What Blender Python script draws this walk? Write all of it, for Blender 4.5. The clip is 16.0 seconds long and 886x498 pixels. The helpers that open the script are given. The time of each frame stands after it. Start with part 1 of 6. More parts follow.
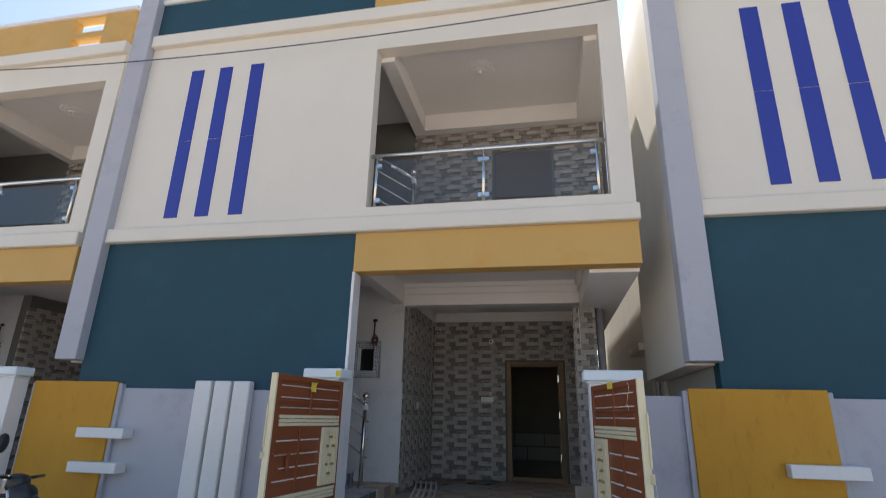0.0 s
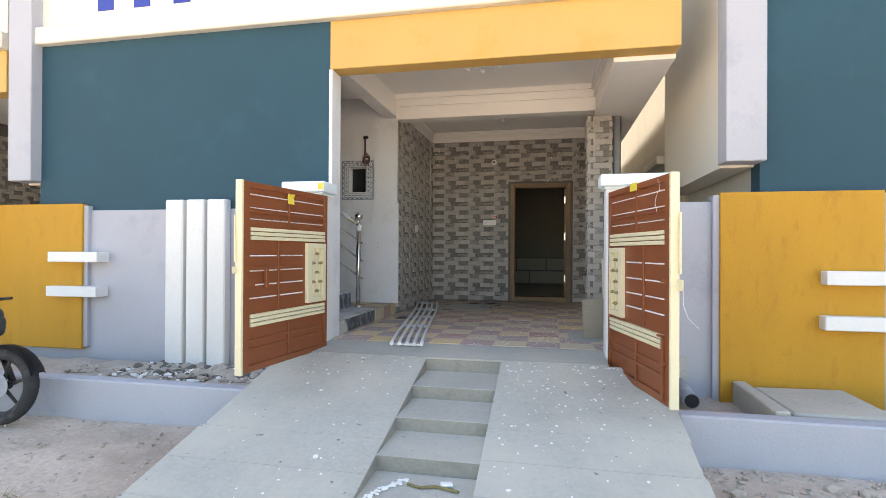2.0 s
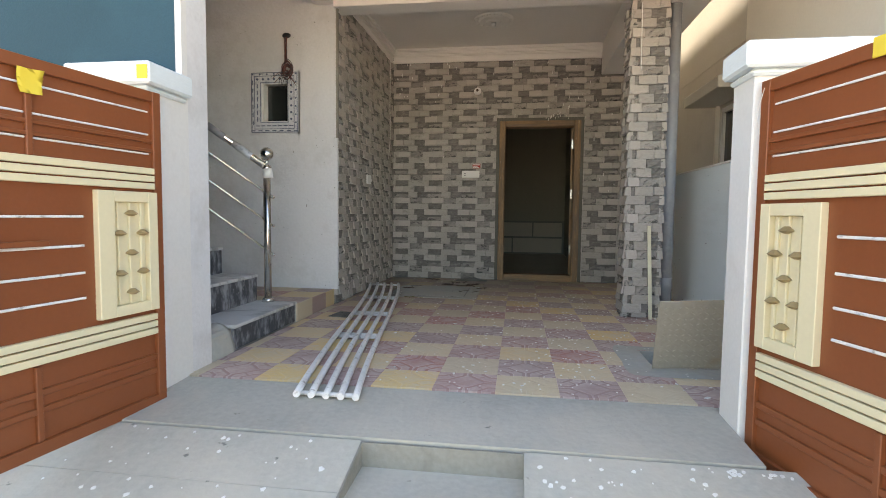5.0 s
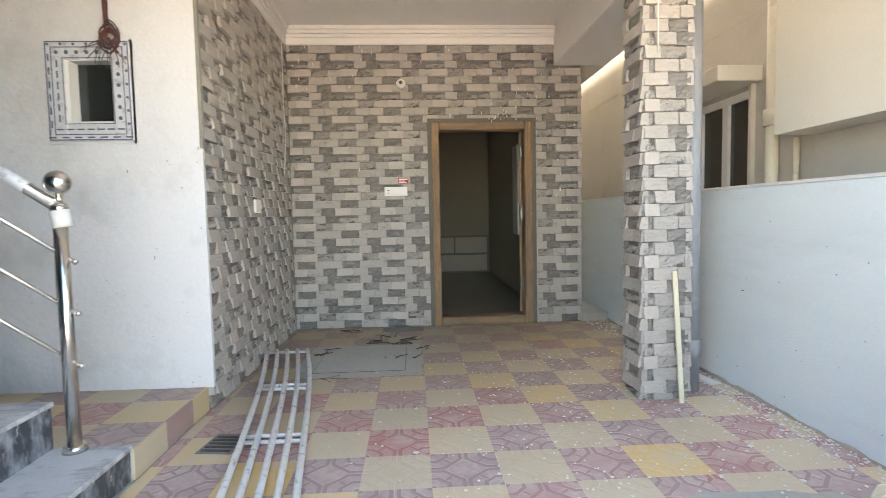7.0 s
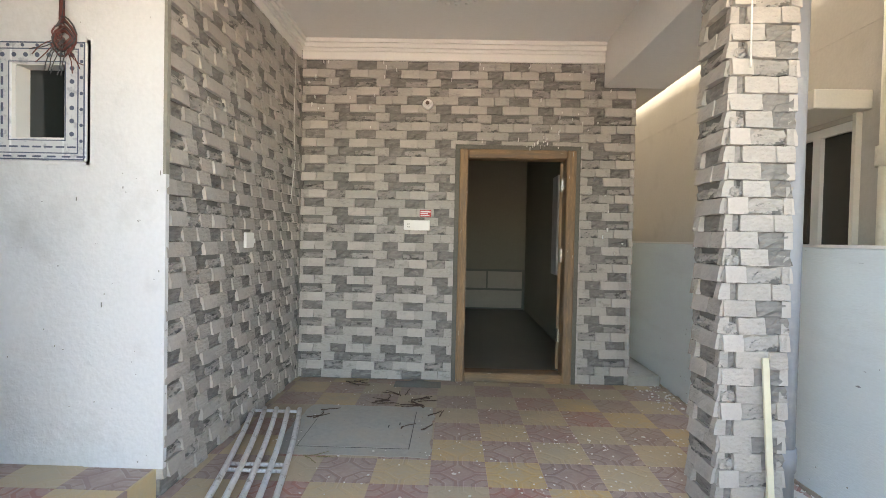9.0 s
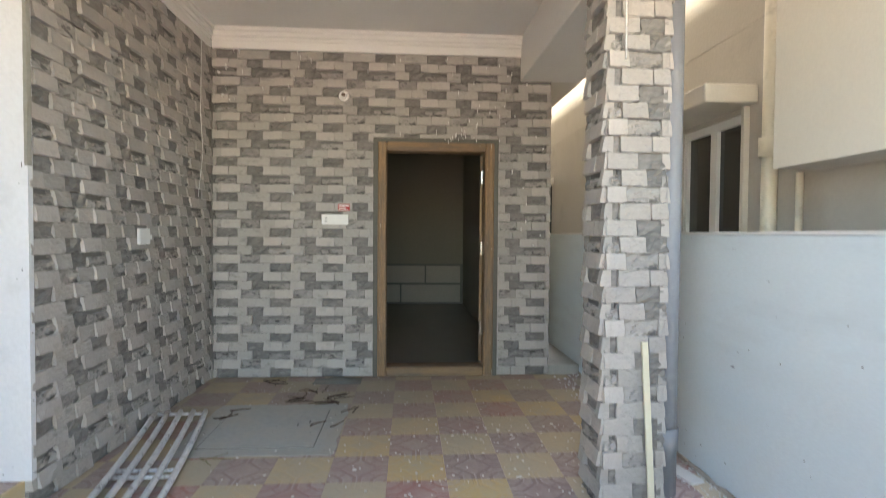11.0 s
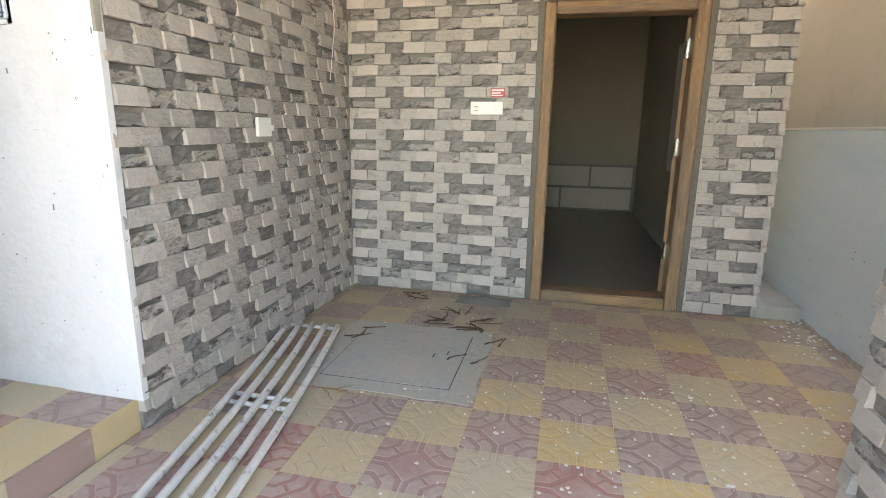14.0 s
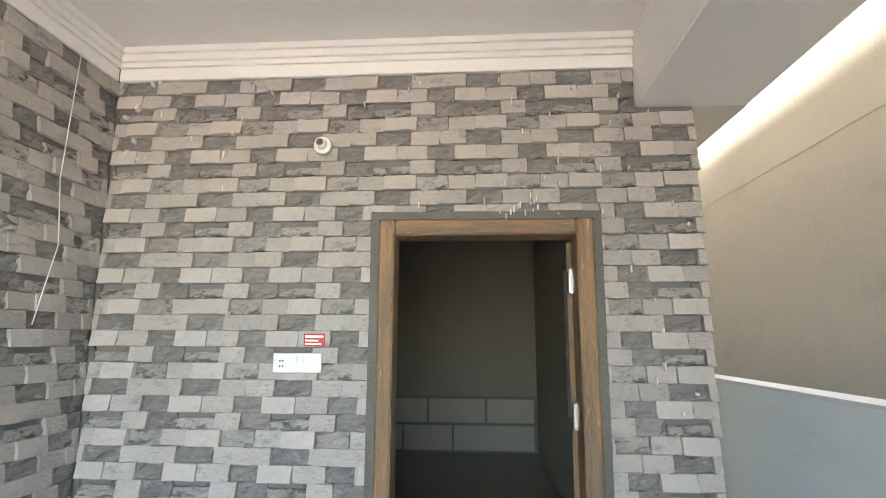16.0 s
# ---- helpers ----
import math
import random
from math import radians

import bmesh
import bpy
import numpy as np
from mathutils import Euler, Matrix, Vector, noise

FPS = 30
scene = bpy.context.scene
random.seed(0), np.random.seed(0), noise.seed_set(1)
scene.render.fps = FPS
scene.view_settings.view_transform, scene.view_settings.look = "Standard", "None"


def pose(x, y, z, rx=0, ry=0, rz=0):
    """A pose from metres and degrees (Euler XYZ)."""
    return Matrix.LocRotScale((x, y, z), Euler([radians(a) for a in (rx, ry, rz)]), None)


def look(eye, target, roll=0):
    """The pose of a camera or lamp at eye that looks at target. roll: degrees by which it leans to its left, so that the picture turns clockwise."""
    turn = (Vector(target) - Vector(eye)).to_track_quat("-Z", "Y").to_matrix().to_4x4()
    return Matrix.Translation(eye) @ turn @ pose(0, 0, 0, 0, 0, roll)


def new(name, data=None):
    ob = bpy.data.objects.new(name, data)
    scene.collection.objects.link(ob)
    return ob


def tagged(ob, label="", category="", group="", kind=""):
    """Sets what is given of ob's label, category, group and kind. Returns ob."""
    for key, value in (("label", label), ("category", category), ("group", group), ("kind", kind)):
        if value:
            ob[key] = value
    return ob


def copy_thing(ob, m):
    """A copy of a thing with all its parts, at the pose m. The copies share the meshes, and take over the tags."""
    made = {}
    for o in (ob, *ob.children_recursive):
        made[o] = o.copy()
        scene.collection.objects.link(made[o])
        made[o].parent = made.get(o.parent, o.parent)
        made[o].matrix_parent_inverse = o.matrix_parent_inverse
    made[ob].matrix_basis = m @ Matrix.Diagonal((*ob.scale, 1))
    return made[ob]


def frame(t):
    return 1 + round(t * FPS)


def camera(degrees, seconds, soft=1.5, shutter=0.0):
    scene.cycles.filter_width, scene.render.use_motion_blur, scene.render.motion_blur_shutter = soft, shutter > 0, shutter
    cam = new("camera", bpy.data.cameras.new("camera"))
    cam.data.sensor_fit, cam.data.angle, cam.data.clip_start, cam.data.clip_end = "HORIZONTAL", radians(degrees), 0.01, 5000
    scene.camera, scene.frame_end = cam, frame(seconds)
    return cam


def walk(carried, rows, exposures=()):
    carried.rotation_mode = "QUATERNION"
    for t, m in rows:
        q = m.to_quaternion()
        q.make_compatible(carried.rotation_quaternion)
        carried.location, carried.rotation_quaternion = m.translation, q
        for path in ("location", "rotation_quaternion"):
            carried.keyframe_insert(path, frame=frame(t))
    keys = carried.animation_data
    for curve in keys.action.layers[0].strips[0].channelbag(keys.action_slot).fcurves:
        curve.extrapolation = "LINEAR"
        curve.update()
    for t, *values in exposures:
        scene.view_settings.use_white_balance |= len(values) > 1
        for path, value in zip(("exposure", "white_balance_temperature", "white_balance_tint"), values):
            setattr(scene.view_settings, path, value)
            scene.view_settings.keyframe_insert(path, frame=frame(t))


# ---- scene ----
cam = camera(80.59, 16.0, soft=0.85, shutter=0.15)
ROWS = [
    (0, 2.152, -10.073, 1.055, 11.14, 17.84, -1.34),
    (0.5, 2.184, -9.911, 0.948, 12.61, 6.89, -1.39),
    (1, 2.225, -9.752, 0.895, 13.61, 0.60, -1.39),
    (1.5, 2.178, -9.560, 0.869, 12.86, 0.01, -0.68),
    (2, 2.064, -9.270, 0.868, 11.63, 0.28, -0.29),
    (2.5, 1.989, -8.928, 0.809, 13.12, -2.59, -0.62),
    (3, 1.906, -8.578, 0.792, 14.06, -4.61, -0.43),
    (3.5, 1.757, -8.217, 0.806, 13.22, -5.08, 0.30),
    (4, 1.702, -7.869, 0.763, 12.56, -4.58, 0.35),
    (4.2, 1.698, -7.678, 0.769, 11.71, -4.08, 0.06),
    (6.3, 1.307, -5.731, 1.002, 3.72, -3.31, -0.34),
    (6.5, 1.228, -5.578, 1.026, 2.87, -3.06, -0.11),
    (6.7, 1.160, -5.467, 1.098, 0.91, -3.27, 0.55),
    (7, 1.177, -5.334, 1.138, -3.21, -3.71, 1.14),
    (7.5, 1.363, -5.046, 1.100, -11.51, -6.09, -0.09),
    (8, 1.436, -4.869, 1.157, -12.50, -5.44, -2.18),
    (8.5, 1.287, -4.693, 1.214, 1.15, -3.54, -1.22),
    (10.8, 1.631, -4.611, 1.449, -2.70, 2.81, -0.68),
    (11, 1.637, -4.629, 1.259, -3.85, -1.55, -0.44),
    (11.5, 1.677, -4.620, 1.099, -8.31, -16.53, 0.17),
    (12, 1.761, -4.556, 1.060, -17.32, -23.73, 0.41),
    (12.5, 1.846, -4.400, 1.055, -24.67, -25.14, -0.06),
    (13, 1.849, -4.231, 1.120, -18.45, -21.94, -1.60),
    (13.5, 1.694, -4.085, 1.194, 0.31, -16.41, -2.20),
    (14, 1.571, -3.808, 1.238, 13.11, -12.93, -0.84),
    (14.5, 1.548, -3.472, 1.250, 12.59, -11.34, -0.21),
    (15, 1.551, -3.064, 1.299, 4.99, -7.45, -0.31),
    (15.5, 1.683, -2.701, 1.424, 0.92, 2.01, -0.33),
    (16, 1.846, -2.482, 1.503, 3.71, 9.65, -0.24),
]
EXPOSURES = [(0.0, 0.6, 6600, 10), (0.5, 1.65, 7000, 11), (1.0, 1.83, 7700, 11), (1.5, 2.02, 8000, 10), (2.0, 2.10, 7950, 10), (3.5, 2.24, 8500, 10), (4.5, 2.34, 8500, 10), (6.3, 2.86, 7900, 9), (7.0, 3.50, 7900, 9),
             (7.5, 3.50, 8100, 9), (8.0, 3.46, 7600, 9), (8.7, 3.46, 7800, 9), (11.0, 3.27, 7600, 8), (11.5, 3.63, 7900, 8), (12.0, 3.65, 8200, 7), (12.5, 3.58, 8300, 7), (13.0, 3.24, 8600, 8), (13.5, 3.63, 8300, 8),
             (14.0, 3.86, 8100, 9), (14.5, 3.87, 8000, 9), (15.0, 4.52, 7500, 8), (15.5, 4.68, 7000, 8), (16.0, 3.95, 6800, 6)]
walk(cam, [(t, pose(x, y, z, 90 + pitch, roll, yaw)) for t, x, y, z, yaw, pitch, roll in ROWS], EXPOSURES)

# ---- light ----
world = bpy.data.worlds.new("sky")
scene.world = world
world.use_nodes = True
sky = world.node_tree.nodes.new("ShaderNodeTexSky")
sky.sky_type = "NISHITA"
sky.sun_disc = False
SUN_ELEVATION, SUN_AZIMUTH = 58.0, -17.0
sky.sun_elevation, sky.sun_rotation = radians(SUN_ELEVATION), radians(SUN_AZIMUTH)
background = world.node_tree.nodes["Background"]
world.node_tree.links.new(sky.outputs[0], background.inputs[0])
background.inputs[1].default_value = 0.15
lamp = bpy.data.lights.new("sun", "SUN")
lamp.energy, lamp.angle, lamp.color = 5.0, radians(0.6), (1.0, 0.97, 0.92)
sun = new("sun", lamp)
az, el = radians(SUN_AZIMUTH), radians(SUN_ELEVATION)
toward_sun = Vector((math.sin(az) * math.cos(el), math.cos(az) * math.cos(el), math.sin(el)))
sun.matrix_world = look(toward_sun * 60, (0, 0, 0))

# ---- materials ----


def material(name, color, rough=0.7, spread=0.08, grain=40.0, bump=0.15, metal=0.0, stain=None, stain_scale=2.0,
             stain_low=0.55, stain_high=0.75, piece=0.0, stretch=(1, 1, 1), speck=None, speck_scale=55.0, speck_low=0.70):
    """A procedural surface: fine grain, broad patches, optional stains of another colour, relief."""
    m = bpy.data.materials.new(name)
    m.use_nodes = True
    nodes, links = m.node_tree.nodes, m.node_tree.links
    bsdf = nodes["Principled BSDF"]
    bsdf.inputs["Roughness"].default_value, bsdf.inputs["Metallic"].default_value = rough, metal
    coord = nodes.new("ShaderNodeTexCoord")
    mapping = nodes.new("ShaderNodeMapping")
    mapping.inputs["Scale"].default_value = stretch
    links.new(coord.outputs["Object"], mapping.inputs[0])
    fine, broad = nodes.new("ShaderNodeTexNoise"), nodes.new("ShaderNodeTexNoise")
    for tex, scale, detail in ((fine, grain, 6.0), (broad, 1.7, 4.0)):
        tex.inputs["Scale"].default_value, tex.inputs["Detail"].default_value = scale, detail
        links.new(mapping.outputs[0], tex.inputs["Vector"])
    add = nodes.new("ShaderNodeMath")
    links.new(fine.outputs["Fac"], add.inputs[0])
    links.new(broad.outputs["Fac"], add.inputs[1])
    ramp = nodes.new("ShaderNodeMapRange")
    ramp.inputs["From Min"].default_value, ramp.inputs["From Max"].default_value = 0.6, 1.4
    ramp.inputs["To Min"].default_value, ramp.inputs["To Max"].default_value = 1 - spread, 1 + spread
    links.new(add.outputs[0], ramp.inputs["Value"])
    value = ramp.outputs[0]
    if piece:
        info = nodes.new("ShaderNodeObjectInfo")
        vary = nodes.new("ShaderNodeMapRange")
        vary.inputs["To Min"].default_value, vary.inputs["To Max"].default_value = 1 - piece, 1 + piece
        links.new(info.outputs["Random"], vary.inputs["Value"])
        times = nodes.new("ShaderNodeMath")
        times.operation = "MULTIPLY"
        links.new(value, times.inputs[0])
        links.new(vary.outputs[0], times.inputs[1])
        value = times.outputs[0]
    hsv = nodes.new("ShaderNodeHueSaturation")
    hsv.inputs["Color"].default_value = (*color, 1)
    links.new(value, hsv.inputs["Value"])
    out = hsv.outputs[0]
    if stain:
        spots = nodes.new("ShaderNodeTexNoise")
        spots.inputs["Scale"].default_value, spots.inputs["Detail"].default_value = stain_scale, 8.0
        spots.inputs["Roughness"].default_value = 0.65
        links.new(mapping.outputs[0], spots.inputs["Vector"])
        limit = nodes.new("ShaderNodeMapRange")
        limit.inputs["From Min"].default_value, limit.inputs["From Max"].default_value = stain_low, stain_high
        links.new(spots.outputs["Fac"], limit.inputs["Value"])
        mix = nodes.new("ShaderNodeMix")
        mix.data_type = "RGBA"
        links.new(limit.outputs[0], mix.inputs["Factor"])
        links.new(out, mix.inputs["A"])
        mix.inputs["B"].default_value = (*stain, 1)
        out = mix.outputs["Result"]
    if speck:
        dots = nodes.new("ShaderNodeTexNoise")
        dots.inputs["Scale"].default_value, dots.inputs["Detail"].default_value = speck_scale, 3.0
        links.new(mapping.outputs[0], dots.inputs["Vector"])
        cut = nodes.new("ShaderNodeMapRange")
        cut.inputs["From Min"].default_value, cut.inputs["From Max"].default_value = speck_low, speck_low + 0.04
        links.new(dots.outputs["Fac"], cut.inputs["Value"])
        mix2 = nodes.new("ShaderNodeMix")
        mix2.data_type = "RGBA"
        links.new(cut.outputs[0], mix2.inputs["Factor"])
        links.new(out, mix2.inputs["A"])
        mix2.inputs["B"].default_value = (*speck, 1)
        out = mix2.outputs["Result"]
    links.new(out, bsdf.inputs["Base Color"])
    if bump:
        relief = nodes.new("ShaderNodeBump")
        relief.inputs["Strength"].default_value, relief.inputs["Distance"].default_value = bump, 0.01
        links.new(fine.outputs["Fac"], relief.inputs["Height"])
        links.new(relief.outputs[0], bsdf.inputs["Normal"])
    return m


CREAM = material("cream_paint", (0.70, 0.655, 0.57), 0.8, 0.04, 60, 0.12, stain=(0.67, 0.60, 0.48), stain_scale=1.3, stain_low=0.6, stain_high=0.85)
WHITE = material("white_paint", (0.72, 0.71, 0.69), 0.75, 0.05, 50, 0.12, stain=(0.62, 0.60, 0.57), stain_scale=3, stain_low=0.6, stain_high=0.8)
TEAL = material("teal_paint", (0.013, 0.060, 0.088), 0.75, 0.12, 120, 0.35, stain=(0.019, 0.076, 0.106), stain_scale=1.6)
AMBER = material("amber_paint", (0.56, 0.345, 0.105), 0.7, 0.06, 90, 0.25, stain=(0.55, 0.30, 0.06), stain_scale=2)
OCHRE = material("ochre_paint", (0.52, 0.26, 0.02), 0.75, 0.08, 70, 0.5, stain=(0.42, 0.19, 0.015), stain_scale=4, stretch=(3, 1, 1))
GREY = material("grey_blue_paint", (0.41, 0.415, 0.455), 0.8, 0.06, 60, 0.25, stain=(0.33, 0.33, 0.38), stain_scale=2.2)
PALE = material("pale_blue_paint", (0.71, 0.775, 0.80), 0.8, 0.05, 60, 0.2, stain=(0.63, 0.68, 0.70), stain_scale=1.1, stretch=(1, 0.5, 2.2), speck=(0.25, 0.26, 0.28), speck_scale=22, speck_low=0.745)
PLASTER = material("white_plaster", (0.70, 0.70, 0.71), 0.85, 0.06, 45, 0.3, stain=(0.52, 0.51, 0.50), stain_scale=2.6, stain_low=0.50, stain_high=0.8, speck=(0.16, 0.15, 0.14), speck_scale=26, speck_low=0.735)
CEILING = material("ceiling_paint", (0.82, 0.79, 0.75), 0.85, 0.03, 50, 0.1)
TAN = material("tan_paint", (0.51, 0.475, 0.42), 0.85, 0.06, 40, 0.2, stain=(0.44, 0.41, 0.36), stain_scale=2.5)
CONCRETE = material("concrete", (0.425, 0.412, 0.365), 0.85, 0.14, 35, 0.3, stain=(0.52, 0.48, 0.41), stain_scale=1.1, stain_low=0.45, stain_high=0.7, speck=(0.20, 0.20, 0.18), speck_scale=14, speck_low=0.71)
MORTAR = material("dark_mortar", (0.135, 0.128, 0.11), 0.9, 0.25, 60, 0.5)
CEMENT = material("cement_mortar", (0.22, 0.22, 0.20), 0.9, 0.15, 60, 0.4)
DIRT = material("dirt", (0.53, 0.44, 0.36), 0.95, 0.28, 26, 0.9, stain=(0.38, 0.30, 0.24), stain_scale=1.1, stain_low=0.42, stain_high=0.66, speck=(0.55, 0.50, 0.45), speck_scale=45, speck_low=0.66)
WOOD, WOOD_ACROSS = [material(name, (0.30, 0.185, 0.098), 0.7, 0.32, 22, 0.7, stain=(0.165, 0.125, 0.09), stain_scale=2.2, stain_low=0.42, stain_high=0.66, speck=(0.50, 0.44, 0.36), speck_scale=9, speck_low=0.70, stretch=way)
                     for name, way in (("door_wood", (8, 8, 0.9)), ("door_wood_across", (0.9, 8, 8)))]
DARK = material("dark_interior", (0.10, 0.10, 0.10), 0.8, 0.1, 30, 0.1)
STEEL = material("steel", (0.72, 0.70, 0.66), 0.22, 0.04, 30, 0.0, metal=1.0)
GLASSY = material("window_glass", (0.025, 0.028, 0.027), 0.06, 0.0, 10, 0.0)
BLUE = material("blue_tile", (0.035, 0.05, 0.30), 0.12, 0.06, 20, 0.02)
RUST = material("gate_brown", (0.235, 0.068, 0.024), 0.42, 0.06, 60, 0.06, stain=(0.21, 0.06, 0.02), stain_scale=3)
IVORY = material("gate_ivory", (0.72, 0.64, 0.43), 0.45, 0.04, 60, 0.05)
STONE_BACK = material("grout", (0.17, 0.163, 0.15), 0.9, 0.1, 60, 0.3)


STONE = [material("stone_white", (0.465, 0.427, 0.39), 0.75, 0.08, 50, 0.4, piece=0.07, stain=(0.37, 0.342, 0.312), stain_scale=12, stain_low=0.57, stain_high=0.75),
         material("stone_light", (0.42, 0.386, 0.35), 0.75, 0.12, 40, 0.8, piece=0.10, stain=(0.30, 0.28, 0.257), stain_scale=9, stain_low=0.56, stain_high=0.66, stretch=(1, 1, 2.0)),
         material("stone_mid", (0.35, 0.325, 0.297), 0.8, 0.24, 26, 1.0, piece=0.12, stain=(0.125, 0.118, 0.11), stain_scale=12, stain_low=0.535, stain_high=0.60, stretch=(1, 1, 2.2)),
         material("stone_dark", (0.215, 0.202, 0.186), 0.8, 0.28, 24, 1.0, piece=0.16, stain=(0.29, 0.272, 0.25), stain_scale=11, stain_low=0.535, stain_high=0.62, stretch=(1, 1, 2.5))]
GRANITE = material("dark_granite", (0.05, 0.055, 0.068), 0.4, 0.25, 150, 0.05, stain=(0.34, 0.36, 0.39), stain_scale=16, stain_low=0.46, stain_high=0.64, stretch=(1, 1, 0.45), speck=(0.6, 0.6, 0.6), speck_scale=42, speck_low=0.69)
DUSTY_GRANITE = material("dusty_granite_tread", (0.58, 0.59, 0.60), 0.6, 0.15, 90, 0.1, stain=(0.17, 0.18, 0.19), stain_scale=2.4, stain_low=0.52, stain_high=0.68, stretch=(1, 2.5, 1), speck=(0.66, 0.66, 0.64), speck_scale=30, speck_low=0.69)
RAW_CONCRETE = material("raw_concrete", (0.27, 0.255, 0.22), 0.9, 0.18, 40, 0.5, stain=(0.19, 0.18, 0.155), stain_scale=4)
CEMENT_FLOOR = material("smooth_cement", (0.43, 0.43, 0.40), 0.8, 0.14, 25, 0.3, stain=(0.46, 0.425, 0.36), stain_scale=3, stain_low=0.45, stain_high=0.7, speck=(0.2, 0.19, 0.17), speck_scale=30, speck_low=0.70)
GALVANISED = material("chequer_plate", (0.38, 0.355, 0.30), 0.55, 0.12, 40, 0.2, metal=0.25, stain=(0.35, 0.27, 0.18), stain_scale=5, stain_low=0.58, stain_high=0.8)
PIPE_WHITE = material("painted_bar", (0.74, 0.73, 0.72), 0.55, 0.12, 30, 0.2, stain=(0.36, 0.33, 0.30), stain_scale=26, stain_low=0.56, stain_high=0.68)
PVC = material("white_pvc", (0.72, 0.66, 0.54), 0.45, 0.06, 30, 0.05, stain=(0.5, 0.44, 0.34), stain_scale=6)
PVC_GREY = material("grey_pvc", (0.30, 0.31, 0.33), 0.5, 0.08, 30, 0.05, stain=(0.45, 0.45, 0.45), stain_scale=6)
PLASTIC = material("white_plastic", (0.80, 0.79, 0.76), 0.35, 0.02, 20, 0.0)
BLACK = material("black_plastic", (0.015, 0.015, 0.017), 0.4, 0.2, 30, 0.05)
RUBBER = material("rubber", (0.025, 0.025, 0.027), 0.85, 0.2, 50, 0.3, stain=(0.14, 0.12, 0.10), stain_scale=6, stain_low=0.5, stain_high=0.75)
BIKE_BLUE = material("blue_lacquer", (0.02, 0.22, 0.62), 0.15, 0.03, 20, 0.0)
RED = material("red_plastic", (0.5, 0.03, 0.025), 0.4, 0.05, 20, 0.0)
BROWN_WIRE = material("twig_brown", (0.10, 0.065, 0.045), 0.8, 0.3, 30, 0.3)
WIRE_GREEN = material("green_wire", (0.16, 0.30, 0.22), 0.5, 0.1, 20, 0.0)
CABLE = material("cable", (0.05, 0.05, 0.055), 0.6, 0.1, 20, 0.0)
WIRE_RED = material("red_brown_wire", (0.12, 0.03, 0.025), 0.5, 0.3, 30, 0.0)
BATTEN = material("cream_batten", (0.70, 0.65, 0.48), 0.6, 0.06, 40, 0.1)
YELLOW_PAPER = material("yellow_paper", (0.72, 0.55, 0.06), 0.7, 0.06, 30, 0.1)
GRAVEL = material("gravel", (0.42, 0.36, 0.30), 0.9, 0.25, 40, 0.6, stain=(0.28, 0.23, 0.19), stain_scale=3)
FLAKE = material("paint_flake", (0.78, 0.77, 0.74), 0.7, 0.05, 30, 0.0)
LEAF = material("dry_grass", (0.20, 0.17, 0.07), 0.8, 0.3, 30, 0.0, stain=(0.10, 0.14, 0.05), stain_scale=8)
FILM = material("printed_film", (0.62, 0.635, 0.66), 0.4, 0.04, 20, 0.0, stain=(0.42, 0.44, 0.48), stain_scale=30, stain_low=0.54, stain_high=0.64)
FILM_INK = material("film_ink", (0.09, 0.11, 0.17), 0.4, 0.1, 20, 0.0)
# darker than cream paint: part of the room's dimness is put into the colour
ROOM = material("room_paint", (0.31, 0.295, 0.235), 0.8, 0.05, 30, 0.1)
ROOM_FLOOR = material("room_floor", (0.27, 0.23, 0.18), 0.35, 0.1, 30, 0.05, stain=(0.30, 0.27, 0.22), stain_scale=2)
DARK_WOOD = material("dark_door_wood", (0.11, 0.085, 0.065), 0.45, 0.25, 18, 0.3, stretch=(8, 8, 0.9))
BRASS = material("dull_gilt", (0.33, 0.24, 0.12), 0.45, 0.15, 30, 0.1, metal=0.2)
TIN = material("white_tin", (0.75, 0.76, 0.78), 0.4, 0.05, 20, 0.05)


def clear_glass():
    m = bpy.data.materials.new("balcony_glass")
    m.use_nodes = True
    bsdf = m.node_tree.nodes["Principled BSDF"]
    bsdf.inputs["Base Color"].default_value = (0.86, 0.90, 0.90, 1)
    bsdf.inputs["Roughness"].default_value = 0.03
    bsdf.inputs["Transmission Weight"].default_value = 1.0
    bsdf.inputs["IOR"].default_value = 1.4
    return m


GLASS = clear_glass()


